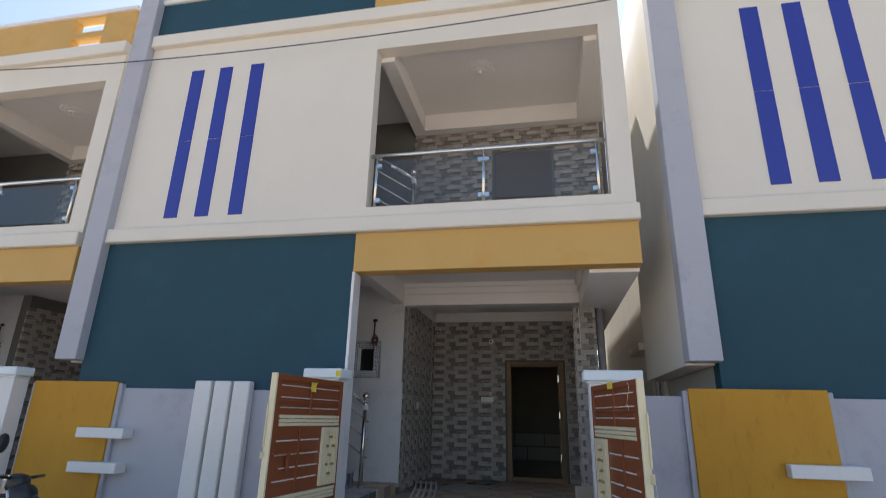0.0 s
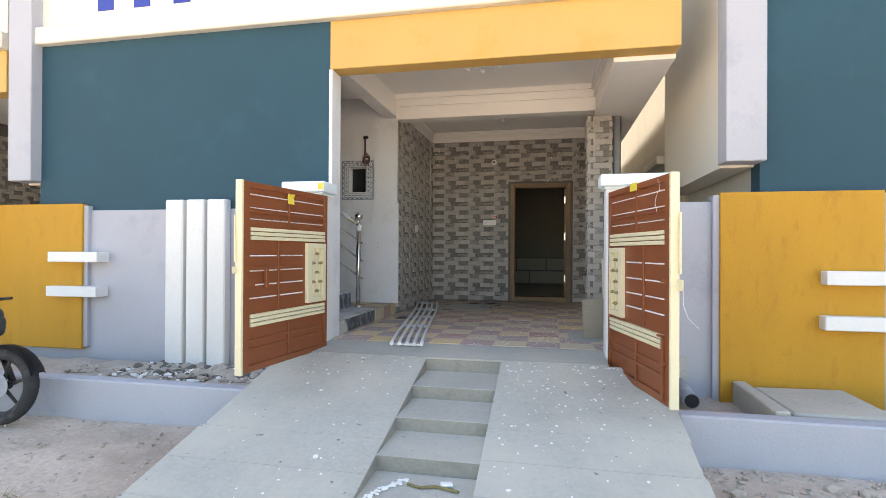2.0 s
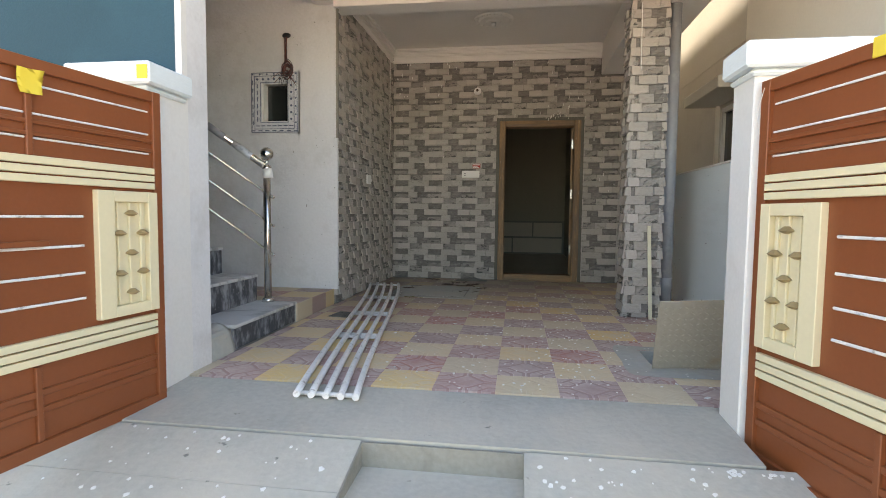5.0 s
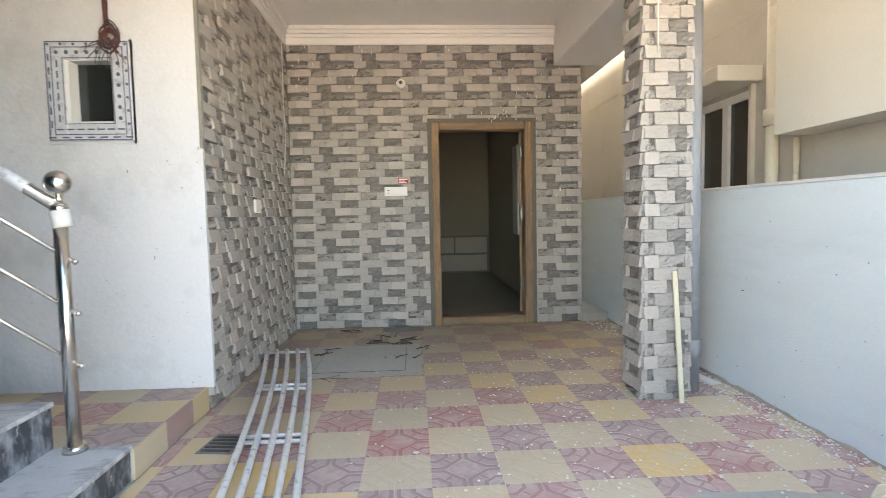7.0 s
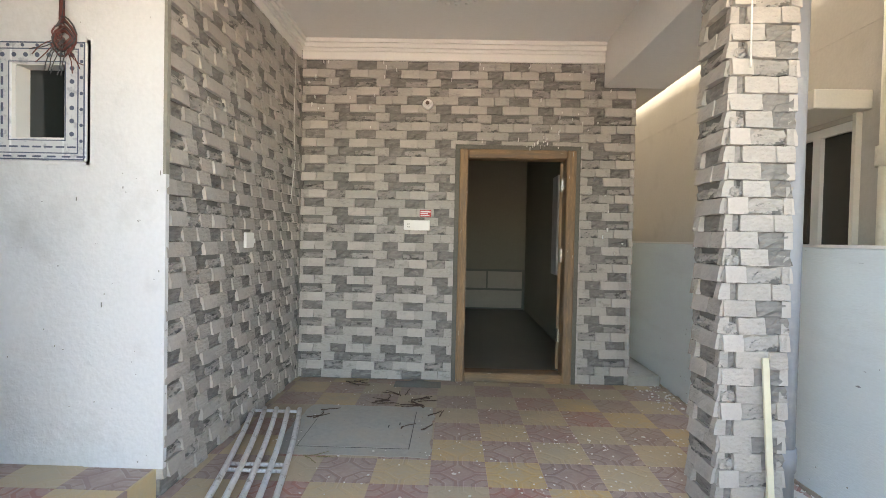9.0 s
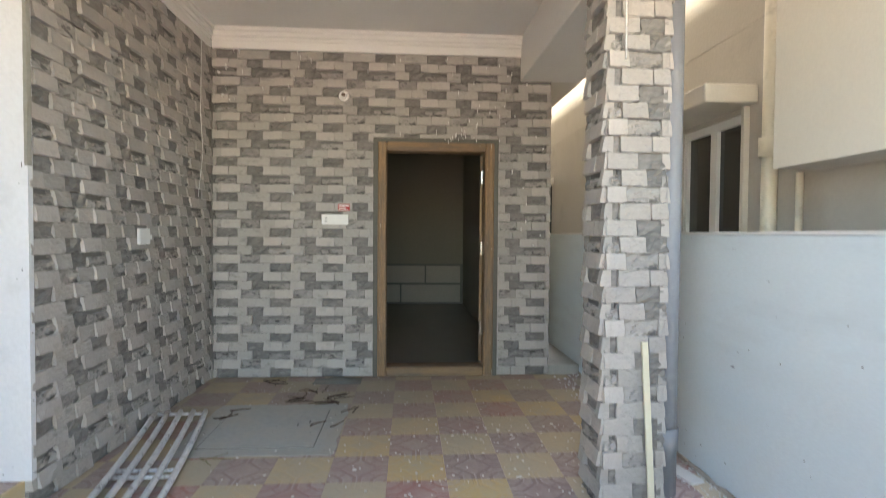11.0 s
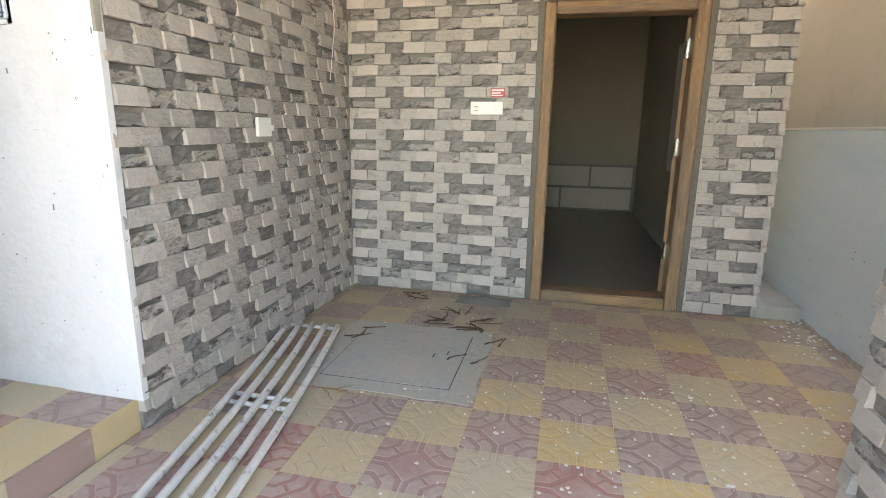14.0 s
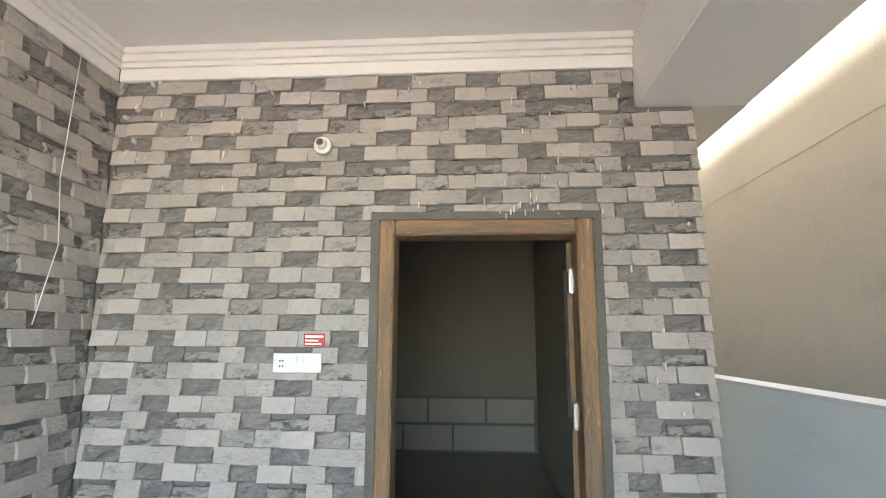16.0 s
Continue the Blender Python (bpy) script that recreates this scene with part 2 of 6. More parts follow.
def tile_material(name, color, dusty, rings):
    """Embossed cement tile: grooves of a centred motif filled with dust, worn patches, each tile a little different."""
    m = bpy.data.materials.new(name)
    m.use_nodes = True
    nodes, links = m.node_tree.nodes, m.node_tree.links
    bsdf = nodes["Principled BSDF"]
    bsdf.inputs["Roughness"].default_value = 0.62

    def calc(op, a, b=None):
        n = nodes.new("ShaderNodeMath")
        n.operation = op
        for k, v in enumerate((a, b)):
            if v is None:
                continue
            if isinstance(v, (int, float)):
                n.inputs[k].default_value = v
            else:
                links.new(v, n.inputs[k])
        return n.outputs[0]

    coord, geo, info = nodes.new("ShaderNodeTexCoord"), nodes.new("ShaderNodeNewGeometry"), nodes.new("ShaderNodeObjectInfo")
    split = nodes.new("ShaderNodeSeparateXYZ")
    links.new(coord.outputs["Object"], split.inputs[0])
    warp = nodes.new("ShaderNodeTexNoise")
    warp.inputs["Scale"].default_value = 9.0
    links.new(geo.outputs["Position"], warp.inputs["Vector"])
    ax, ay = calc("ABSOLUTE", split.outputs[0]), calc("ABSOLUTE", split.outputs[1])
    # quarter octagons round each corner leave a diamond pad in the middle
    cx, cy = calc("SUBTRACT", 0.154, ax), calc("SUBTRACT", 0.154, ay)
    r = calc("MAXIMUM", calc("MAXIMUM", cx, cy), calc("MULTIPLY", calc("ADD", cx, cy), 0.7071))
    r = calc("ADD", r, calc("MULTIPLY", calc("SUBTRACT", warp.outputs["Fac"], 0.5), 0.014))
    wave = calc("COSINE", calc("MULTIPLY", calc("SUBTRACT", calc("MINIMUM", r, 0.172), 0.140), 98.0))
    groove = nodes.new("ShaderNodeMapRange")
    groove.interpolation_type = "SMOOTHSTEP"
    groove.inputs["From Min"].default_value, groove.inputs["From Max"].default_value = 0.25, 0.75
    links.new(wave, groove.inputs["Value"])
    # links of the rings: a break across each diagonal
    cross = nodes.new("ShaderNodeMapRange")
    cross.inputs["From Min"].default_value, cross.inputs["From Max"].default_value = 0.010, 0.004
    links.new(calc("ABSOLUTE", calc("SUBTRACT", cx, calc("MULTIPLY", cy, 1.0))), cross.inputs["Value"])
    near = calc("MULTIPLY", cross.outputs[0], calc("MULTIPLY", calc("LESS_THAN", r, 0.135), calc("GREATER_THAN", r, 0.085)))
    dent = calc("MAXIMUM", groove.outputs[0], near)
    wear, fine = nodes.new("ShaderNodeTexNoise"), nodes.new("ShaderNodeTexNoise")
    wear.inputs["Scale"].default_value, wear.inputs["Detail"].default_value = 4.5, 8.0
    wear.inputs["Roughness"].default_value = 0.65
    fine.inputs["Scale"].default_value, fine.inputs["Detail"].default_value = 38.0, 7.0
    for n in (wear, fine):
        links.new(geo.outputs["Position"], n.inputs["Vector"])
    patch = nodes.new("ShaderNodeMapRange")
    patch.inputs["From Min"].default_value, patch.inputs["From Max"].default_value = 0.36, 0.66
    links.new(wear.outputs["Fac"], patch.inputs["Value"])
    tone = nodes.new("ShaderNodeMapRange")
    tone.inputs["To Min"].default_value, tone.inputs["To Max"].default_value = 0.82, 1.1
    links.new(info.outputs["Random"], tone.inputs["Value"])
    base = nodes.new("ShaderNodeHueSaturation")
    base.inputs["Color"].default_value = (*color, 1)
    links.new(tone.outputs[0], base.inputs["Value"])
    links.new(calc("ADD", calc("MULTIPLY", calc("POWER", info.outputs["Random"], 2.5), 0.5), 0.55), base.inputs["Saturation"])
    # raised pads are scuffed and dusty, the grooves keep the colour
    pad = calc("SUBTRACT", 1.0, calc("MULTIPLY", dent, rings))
    amount = calc("MULTIPLY", pad, calc("ADD", 0.22, calc("MULTIPLY", patch.outputs[0], 0.62)))
    amount = calc("MINIMUM", calc("MULTIPLY", amount, calc("ADD", calc("MULTIPLY", fine.outputs["Fac"], 1.5), 0.25)), 1.0)
    mix = nodes.new("ShaderNodeMix")
    mix.data_type = "RGBA"
    links.new(amount, mix.inputs["Factor"])
    links.new(base.outputs[0], mix.inputs["A"])
    mix.inputs["B"].default_value = (*dusty, 1)
    # pale worn lips along the edges of the grooves
    lip = nodes.new("ShaderNodeMix")
    lip.data_type = "RGBA"
    edge = calc("MULTIPLY", calc("MULTIPLY", groove.outputs[0], calc("SUBTRACT", 1.0, groove.outputs[0])), 2.4 * rings)
    links.new(calc("MULTIPLY", edge, calc("ADD", patch.outputs[0], 0.25)), lip.inputs["Factor"])
    links.new(mix.outputs["Result"], lip.inputs["A"])
    lip.inputs["B"].default_value = (0.74, 0.68, 0.63, 1)
    # dust layer thickens towards the door and the inspection cover and darkens the tiles there
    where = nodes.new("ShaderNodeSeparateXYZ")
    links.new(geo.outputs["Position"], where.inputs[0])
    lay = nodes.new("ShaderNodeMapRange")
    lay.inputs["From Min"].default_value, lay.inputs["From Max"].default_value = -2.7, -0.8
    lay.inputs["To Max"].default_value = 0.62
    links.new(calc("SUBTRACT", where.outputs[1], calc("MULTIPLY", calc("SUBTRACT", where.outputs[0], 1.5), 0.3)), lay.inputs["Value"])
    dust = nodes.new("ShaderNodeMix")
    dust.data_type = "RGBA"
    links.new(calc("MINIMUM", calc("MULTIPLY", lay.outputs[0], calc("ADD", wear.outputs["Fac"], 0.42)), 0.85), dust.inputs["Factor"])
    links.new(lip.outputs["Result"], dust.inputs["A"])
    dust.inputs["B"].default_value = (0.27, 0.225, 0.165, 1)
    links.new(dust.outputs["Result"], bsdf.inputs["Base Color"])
    relief = nodes.new("ShaderNodeBump")
    relief.inputs["Strength"].default_value, relief.inputs["Distance"].default_value = 0.4, 0.006
    height = calc("ADD", calc("MULTIPLY", dent, -1.1 * rings), calc("MULTIPLY", fine.outputs["Fac"], 0.8))
    links.new(height, relief.inputs["Height"])
    links.new(relief.outputs[0], bsdf.inputs["Normal"])
    return m


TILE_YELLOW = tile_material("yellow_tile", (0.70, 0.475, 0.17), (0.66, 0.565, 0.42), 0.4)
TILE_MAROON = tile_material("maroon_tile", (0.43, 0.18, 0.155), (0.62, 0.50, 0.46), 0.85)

# ---- builders ----


def add_box(bm, lo, hi, bevel=0.0):
    r = bmesh.ops.create_cube(bm, size=1.0)
    vs = r["verts"]
    for v in vs:
        v.co = Vector([lo[k] + (v.co[k] + 0.5) * (hi[k] - lo[k]) for k in range(3)])
    if bevel:
        edges = list({e for v in vs for e in v.link_edges})
        bmesh.ops.bevel(bm, geom=edges, offset=bevel, segments=1, affect="EDGES", profile=0.5)


def add_tube(bm, a, b, radius, sides=12, radius2=None):
    a, b = Vector(a), Vector(b)
    r = bmesh.ops.create_cone(bm, cap_ends=True, segments=sides, radius1=radius, radius2=radius if radius2 is None else radius2, depth=(b - a).length)
    turn = (b - a).to_track_quat("Z", "Y").to_matrix().to_4x4()
    bmesh.ops.transform(bm, matrix=Matrix.Translation((a + b) / 2) @ turn, verts=r["verts"])


def add_ball(bm, c, radius, scale=(1, 1, 1)):
    r = bmesh.ops.create_uvsphere(bm, u_segments=16, v_segments=10, radius=radius)
    for v in r["verts"]:
        v.co = Vector((v.co.x * scale[0], v.co.y * scale[1], v.co.z * scale[2])) + Vector(c)


def part(name, bm, mat, parent=None, label="", smooth=False):
    me = bpy.data.meshes.new(name)
    bm.to_mesh(me)
    bm.free()
    me.materials.append(mat)
    if smooth:
        for p in me.polygons:
            p.use_smooth = len(p.vertices) < 5
    ob = new(name, me)
    if parent:
        ob.parent = parent
    if label:
        tagged(ob, label)
    return ob


def boxes(name, mat, list_of_boxes, parent=None, label="", bevel=0.0):
    bm = bmesh.new()
    for lo, hi in list_of_boxes:
        add_box(bm, lo, hi, bevel)
    return part(name, bm, mat, parent, label)


def tubes(name, mat, runs, radius, parent=None, label="", sides=12):
    bm = bmesh.new()
    for a, b in runs:
        add_tube(bm, a, b, radius, sides)
    return part(name, bm, mat, parent, label, True)


def empty(name, at=(0, 0, 0)):
    ob = new(name)
    ob.location = at
    return ob


def structure(ob, label):
    return tagged(ob, label, "", "", "structure")

STREET = -0.52
F = -4.42        # facade plane


def prism(bm, profile, x0, x1):
    """A solid with a side outline of (y, z) points, from x0 to x1."""
    a = [bm.verts.new((x0, y, z)) for y, z in profile]
    b = [bm.verts.new((x1, y, z)) for y, z in profile]
    bm.faces.new(a[::-1])
    bm.faces.new(b)
    for k in range(len(profile)):
        j = (k + 1) % len(profile)
        bm.faces.new((a[k], a[j], b[j], b[k]))
    bmesh.ops.recalc_face_normals(bm, faces=bm.faces)


# ---- ground: one sheet of uneven earth ----
bm = bmesh.new()
xs = [-400, -120, -40, -16] + [-10 + 0.25 * k for k in range(81)] + [16, 40, 120, 400]
ys = [-400, -120, -40, -20] + [-13 + 0.25 * k for k in range(36)] + [0, 20, 60, 160, 400]
grid = []
for x in xs:
    line = []
    for y in ys:
        z = STREET
        if -13 < y < -4.5 and -10 < x < 10:
            z += 0.035 * noise.noise((x * 0.7, y * 0.7, 0)) + 0.02 * noise.noise((x * 2.3, y * 2.3, 4)) - 0.02
        line.append(bm.verts.new((x, y, z)))
    grid.append(line)
for i in range(len(xs) - 1):
    for j in range(len(ys) - 1):
        bm.faces.new((grid[i][j], grid[i + 1][j], grid[i + 1][j + 1], grid[i][j + 1]))
structure(part("ground", bm, DIRT, None, "", True), "dusty light brown bare earth street")

# ---- stone cladding: courses of a repeating tile, each block its own depth ----
COURSE, REPEAT = 0.0762, 0.45
COURSES = [  # start, end, kind (0 white, 1 light, 2 middle, 3 dark), proud
    [(0.058, 0.189, 1, 0.026), (0.189, 0.363, 3, 0.006), (0.363, 0.508, 1, 0.018)],
    [(0.131, 0.290, 0, 0.024), (0.290, 0.444, 1, 0.020), (0.444, 0.581, 3, 0.008)],
    [(0.174, 0.363, 4, 0.016), (0.363, 0.485, 1, 0.028), (0.485, 0.624, 3, 0.010)],
    [(0.102, 0.232, 1, 0.016), (0.232, 0.392, 0, 0.028), (0.392, 0.552, 2, 0.010)],
]


def block_mesh(w, h, d, rough, rng):
    """Points and faces of a split-faced block whose front is y = -d; rough ones are broken and ragged, the others only chipped."""
    nx, nz = (5, 4) if rough else (4, 3)
    edge, depth = (0.011, 0.0085) if rough else (0.0040, 0.0024)
    lean = lambda z: d * (1.18 - 0.42 * z / h)
    tilt, seed = rng.uniform(-0.5, 0.5), rng.uniform(0, 90)
    pts = [(0, 0.02, 0), (w, 0.02, 0), (w, 0.02, h), (0, 0.02, h)]
    at = lambda i, k: 4 + k * nx + i
    for k in range(nz):
        for i in range(nx):
            x, z = w * i / (nx - 1), h * k / (nz - 1)
            inner_x, inner_z = 0 < i < nx - 1, 0 < k < nz - 1
            px = x + rng.uniform(-1, 1) * (w * 0.08 if inner_x else edge)
            pz = z + rng.uniform(-1, 1) * (h * 0.09 if inner_z else edge)
            out = rng.uniform(-1, 1) * depth + depth * 0.9 * noise.noise((x * 26 + seed, z * 40, seed)) + tilt * depth * (x / w - 0.5)
            pts.append((min(max(px, 0), w), -max(lean(z) + out, 0.001), min(max(pz, 0), h)))
    faces = [(at(i, k), at(i + 1, k), at(i + 1, k + 1), at(i, k + 1)) for k in range(nz - 1) for i in range(nx - 1)]
    faces.append(tuple([0, 1] + [at(i, 0) for i in range(nx - 1, -1, -1)]))
    faces.append(tuple([1, 2] + [at(nx - 1, k) for k in range(nz - 1, -1, -1)]))
    faces.append(tuple([2, 3] + [at(i, nz - 1) for i in range(nx)]))
    faces.append(tuple([3, 0] + [at(0, k) for k in range(nz)]))
    return pts, faces


def clad(parent, place, width, top, bottom, phase, single, holes=(), lift=1.3):
    """Blocks on a wall face: place maps (along, out, up) to the world. Those that single() accepts are objects, the rest one mesh a kind."""
    rng = random.Random(len(parent.name) * 7 + int(width * 100))
    shared, rest = {}, [([], []) for _ in range(4)]
    row = 0
    z = top
    while z > bottom + 0.01:
        z0 = max(z - COURSE, bottom)
        for k in range(-2, int(width / REPEAT) + 2):
            for a, b, kind, proud in COURSES[row % 4]:
                u0, u1 = a + phase + k * REPEAT, b + phase + k * REPEAT
                u0, u1 = max(u0, 0.0), min(u1, width)
                if u1 - u0 < 0.012:
                    continue
                spans = [(u0, u1, z0, z)]
                for h0, h1, k0, k1 in holes:
                    cut = []
                    for p, q, r, s in spans:
                        if q <= h0 or p >= h1 or s <= k0 or r >= k1:
                            cut.append((p, q, r, s))
                            continue
                        if p < h0:
                            cut.append((p, h0, r, s))
                        if q > h1:
                            cut.append((h1, q, r, s))
                        if s > k1:
                            cut.append((max(p, h0), min(q, h1), max(r, k1), s))
                    spans = cut
                if kind == 4:   # a rough block under an open recess
                    spans = [(p, q, r, r + 0.66 * (s - r), 2, proud) for p, q, r, s in spans] + [(p + 0.8 * (q - p), q, r + 0.66 * (s - r), s, 3, 0.006) for p, q, r, s in spans]
                else:
                    spans = [(p, q, r, s, kind, proud) for p, q, r, s in spans]
                for p, q, r, s, kind_, proud_ in spans:
                    w, h = q - p - 0.0006, s - r - 0.0015
                    if w < 0.01 or h < 0.012:
                        continue
                    if single(p, r):
                        key = (round(w, 3), round(h, 3), kind_, rng.randrange(3))
                        if key not in shared:
                            me = bpy.data.meshes.new("stone")
                            pts, faces = block_mesh(w, h, proud_ * lift, kind_ > 1, rng)
                            me.from_pydata(pts, [], faces)
                            me.materials.append(STONE[kind_])
                            shared[key] = me
                        ob = new("stone", shared[key])
                        ob.matrix_world = place @ Matrix.Translation((p, 0, r))
                        ob.parent = parent
                    else:
                        verts, faces = rest[kind_]
                        pts, quads = block_mesh(w, h, proud_ * lift, kind_ > 1, rng)
                        faces.extend(tuple(len(verts) + n for n in f) for f in quads)
                        verts.extend((p + v[0], v[1], r + v[2]) for v in pts)
        z -= COURSE
        row += 1
    for kind, (verts, faces) in enumerate(rest):
        if verts:
            me = bpy.data.meshes.new("stone_courses")
            me.from_pydata(verts, [], faces)
            me.materials.append(STONE[kind])
            ob = new("stone_courses", me)
            ob.matrix_world = place
            ob.parent = parent
            tagged(ob, kind="stuff")


# ---- the house and its two neighbours ----


def house(dx, tag, own):
    def B(lo, hi):
        return ((lo[0] + dx, lo[1], lo[2]), (hi[0] + dx, hi[1], hi[2]))
    teal = structure(boxes("wall_teal_" + tag, TEAL, [B((-3.57, F, STREET - 0.1), (-0.085, F + 0.2, 3.15))]), "dark teal painted rough plaster wall")
    structure(boxes("wall_jamb_" + tag, WHITE, [B((-0.095, F - 0.005, -0.1), (-0.062, F + 0.04, 2.67))]), "white painted wall end beside the porch")
    structure(boxes("wall_reveal_" + tag, PLASTER, [B((-0.085, F + 0.04, -0.1), (-0.068, F + 0.22, 2.67))]), "plastered reveal beside the stairs")
    structure(boxes("beam_front_" + tag, AMBER, [B((-0.085, F - 0.01, 2.67), (3.17, F + 0.2, 3.15))], bevel=0.006), "amber painted beam over the porch")
    structure(boxes("cornice_" + tag, CREAM, [B((-3.62, F - 0.09, 3.15), (3.19, F + 0.2, 3.34))], bevel=0.012), "cream painted projecting cornice band")
    structure(boxes("wall_upper_" + tag, CREAM, [B((-3.56, F, 3.34), (0.01, F + 0.2, 6.26)), B((2.91, F, 3.34), (3.17, F + 0.2, 6.26)),
              B((0.01, F, 5.82), (2.91, F + 0.2, 6.26)), B((0.01, F, 3.34), (2.91, F + 0.2, 3.49))]), "cream painted upper facade wall with balcony opening")
    structure(boxes("cornice_top_" + tag, CREAM, [B((-3.56, F - 0.09, 6.26), (3.19, F + 0.2, 6.46))], bevel=0.012), "cream painted upper cornice band")
    structure(boxes("parapet_teal_" + tag, TEAL, [B((-3.56, F, 6.46), (-0.07, F + 0.2, 7.1))]), "dark teal painted parapet wall")
    structure(boxes("parapet_amber_" + tag, AMBER, [B((-0.07, F, 6.46), (2.02, F + 0.15, 7.1)), B((2.6, F, 6.46), (3.17, F + 0.15, 7.1)),
              B((2.02, F, 6.46), (2.6, F + 0.15, 6.53)), B((2.02, F, 6.70), (2.6, F + 0.15, 6.80)), B((2.02, F, 7.07), (2.6, F + 0.15, 7.1))]), "amber painted parapet wall with slots")
    structure(boxes("coping_" + tag, WHITE, [B((-3.56, F - 0.04, 7.1), (3.2, F + 0.22, 7.17))], bevel=0.008), "white painted parapet coping")
    structure(boxes("fin_" + tag, GREY, [B((-3.87, F - 0.13, 1.63), (-3.56, F + 0.1, 7.6))], bevel=0.008), "grey blue painted vertical fin at the house corner")
    structure(boxes("side_box_" + tag, CREAM, [B((-3.85, F + 0.1, 1.61), (-3.58, -2.05, 7.2))]), "cream painted projecting side wall above the passage")
    structure(boxes("wall_low_side_" + tag, TAN, [B((-3.57, F + 0.2, STREET - 0.1), (-3.45, -2.05, 3.05))]), "tan painted recessed side wall")
    for x in (-2.82, -2.36, -1.87):
        for z0, z1 in ((3.49, 4.636), (4.644, 5.8)):
            boxes("tile", BLUE, [B((x, F - 0.008, z0), (x + 0.2, F + 0.01, z1))], teal, "glossy blue facade tile")
    structure(boxes("slab_" + tag, CEILING, [B((-3.45, F + 0.2, 3.05), (3.17, 9.0, 3.33))]), "white painted porch ceiling slab")
    structure(boxes("roof_" + tag, CEILING, [B((-3.58, F + 0.2, 6.05), (3.17, 9.0, 6.3))]), "white painted roof slab")
    structure(boxes("wall_side_" + tag, CREAM, [B((3.0, -2.0, 3.33), (3.17, 9.0, 7.1)), B((2.71, 0.22, STREET - 0.1), (2.91, 9.0, 3.05))]), "cream painted side wall")
    structure(boxes("wall_rear_" + tag, TAN, [B((-3.5, 8.8, STREET - 0.1), (2.71, 9.0, 3.05)), B((-3.5, 8.8, 3.33), (3.0, 9.0, 7.1))]), "tan painted rear wall")
    balcony = structure(boxes("balcony_wall_" + tag, STONE_BACK, [B((-3.5, -2.18, 3.33), (1.38, -2.0, 6.05)), B((2.31, -2.18, 3.33), (3.17, -2.0, 6.05)), B((1.38, -2.18, 5.32), (2.31, -2.0, 6.05))]), "balcony back wall clad in grey stone blocks")
    structure(boxes("balcony_beam_" + tag, CEILING, [B((0.0, -2.35, 5.75), (3.17, -2.18, 6.05)), B((2.75, F + 0.2, 5.75), (3.17, -2.35, 6.05)), B((0.0, F + 0.2, 5.75), (0.2, -2.35, 6.05))]), "white painted balcony ceiling beams")
    structure(boxes("door_balcony_" + tag, DARK_WOOD, [B((1.38, -2.14, 3.33), (2.31, -2.08, 5.32))]), "dark closed balcony door")
    place = Matrix.Translation((dx - 0.0, -2.18, 0))
    clad(balcony, place, 3.1, 5.75, 3.36, 0.0, lambda u, z: False, [(1.34, 2.35, 3.0, 5.34)])
    # glass balustrade
    rail = tagged(empty("balcony_railing", (dx + 1.46, F + 0.06, 3.49)), "steel and clear glass balcony railing on the ledge", "railing", "balcony railings")
    tubes("handrail", STEEL, [((-1.44, 0, 0.72), (1.44, 0, 0.72))], 0.028, rail)
    for x in (-1.36, 0.0, 1.33):
        tubes("post", STEEL, [((x, 0, 0), (x, 0, 0.72))], 0.02, rail)
    for x0, x1 in ((-1.33, -0.03), (0.03, 1.30)):
        pane = boxes("pane", GLASS, [((x0, -0.005, 0.05), (x1, 0.005, 0.64))], rail, "clear glass pane")
        pane.visible_shadow = False
        for x, z in ((x0 - 0.02, 0.08), (x0 - 0.02, 0.55), (x1 - 0.04, 0.08), (x1 - 0.04, 0.55)):
            boxes("clip", STEEL, [((x, -0.02, z), (x + 0.06, 0.02, z + 0.05))], rail)


house(0, "main", True)
house(7.36, "right", False)
house(-7.22, "left", False)
structure(boxes("wall_left_porch", PLASTER, [((-10.8, -2.18, -0.1), (-7.47, -2.0, 3.05))]), "plastered porch wall of the house next door")
structure(boxes("wall_left_porch_back", STONE_BACK, [((-7.47, 0.012, -0.1), (-4.2, 0.2, 3.05))]), "back wall of the neighbouring porch")
left_porch = structure(boxes("wall_left_porch_stone", STONE_BACK, [((-7.47, -2.17, -0.1), (-7.278, 0.012, 3.05))]), "stone clad porch wall of the house next door")
clad(left_porch, Matrix(((0, -1, 0, -7.278), (1, 0, 0, -2.19), (0, 0, 1, 0), (0, 0, 0, 1))), 2.18, 2.83, 0.0, -0.2, lambda u, z: False)

# ---- porch shell ----
wall_back = structure(boxes("wall_back", STONE_BACK, [((-0.25, 0.012, -0.1), (1.34, 0.22, 3.05)), ((2.43, 0.012, -0.1), (2.91, 0.22, 3.05)), ((1.34, 0.012, 2.1), (2.43, 0.22, 3.05))]), "porch back wall clad in grey split stone blocks")
wall_left = structure(boxes("wall_left", STONE_BACK, [((-0.25, -2.17, -0.1), (-0.058, 0.012, 3.05))]), "porch side wall clad in grey split stone blocks")
for k, piece in enumerate((((-3.45, -2.19, -0.1), (-0.9, -2.0, 3.05)), ((-0.42, -2.2, 0.142), (-0.036, -2.17, 3.05)), ((-0.42, -2.17, -0.1), (-0.25, -2.0, 3.05)), ((-0.9, -2.19, -0.1), (-0.42, -2.0, 1.61)), ((-0.9, -2.19, 2.15), (-0.42, -2.0, 3.05)))):
    structure(boxes("wall_stair_" + str(k + 1), PLASTER, [piece]), "dirty white plastered wall beside the stairs")
structure(boxes("beam_side", CEILING, [((2.63, F + 0.2, 2.63), (3.17, 0.012, 3.05))], bevel=0.006), "white painted beam over the pillar")
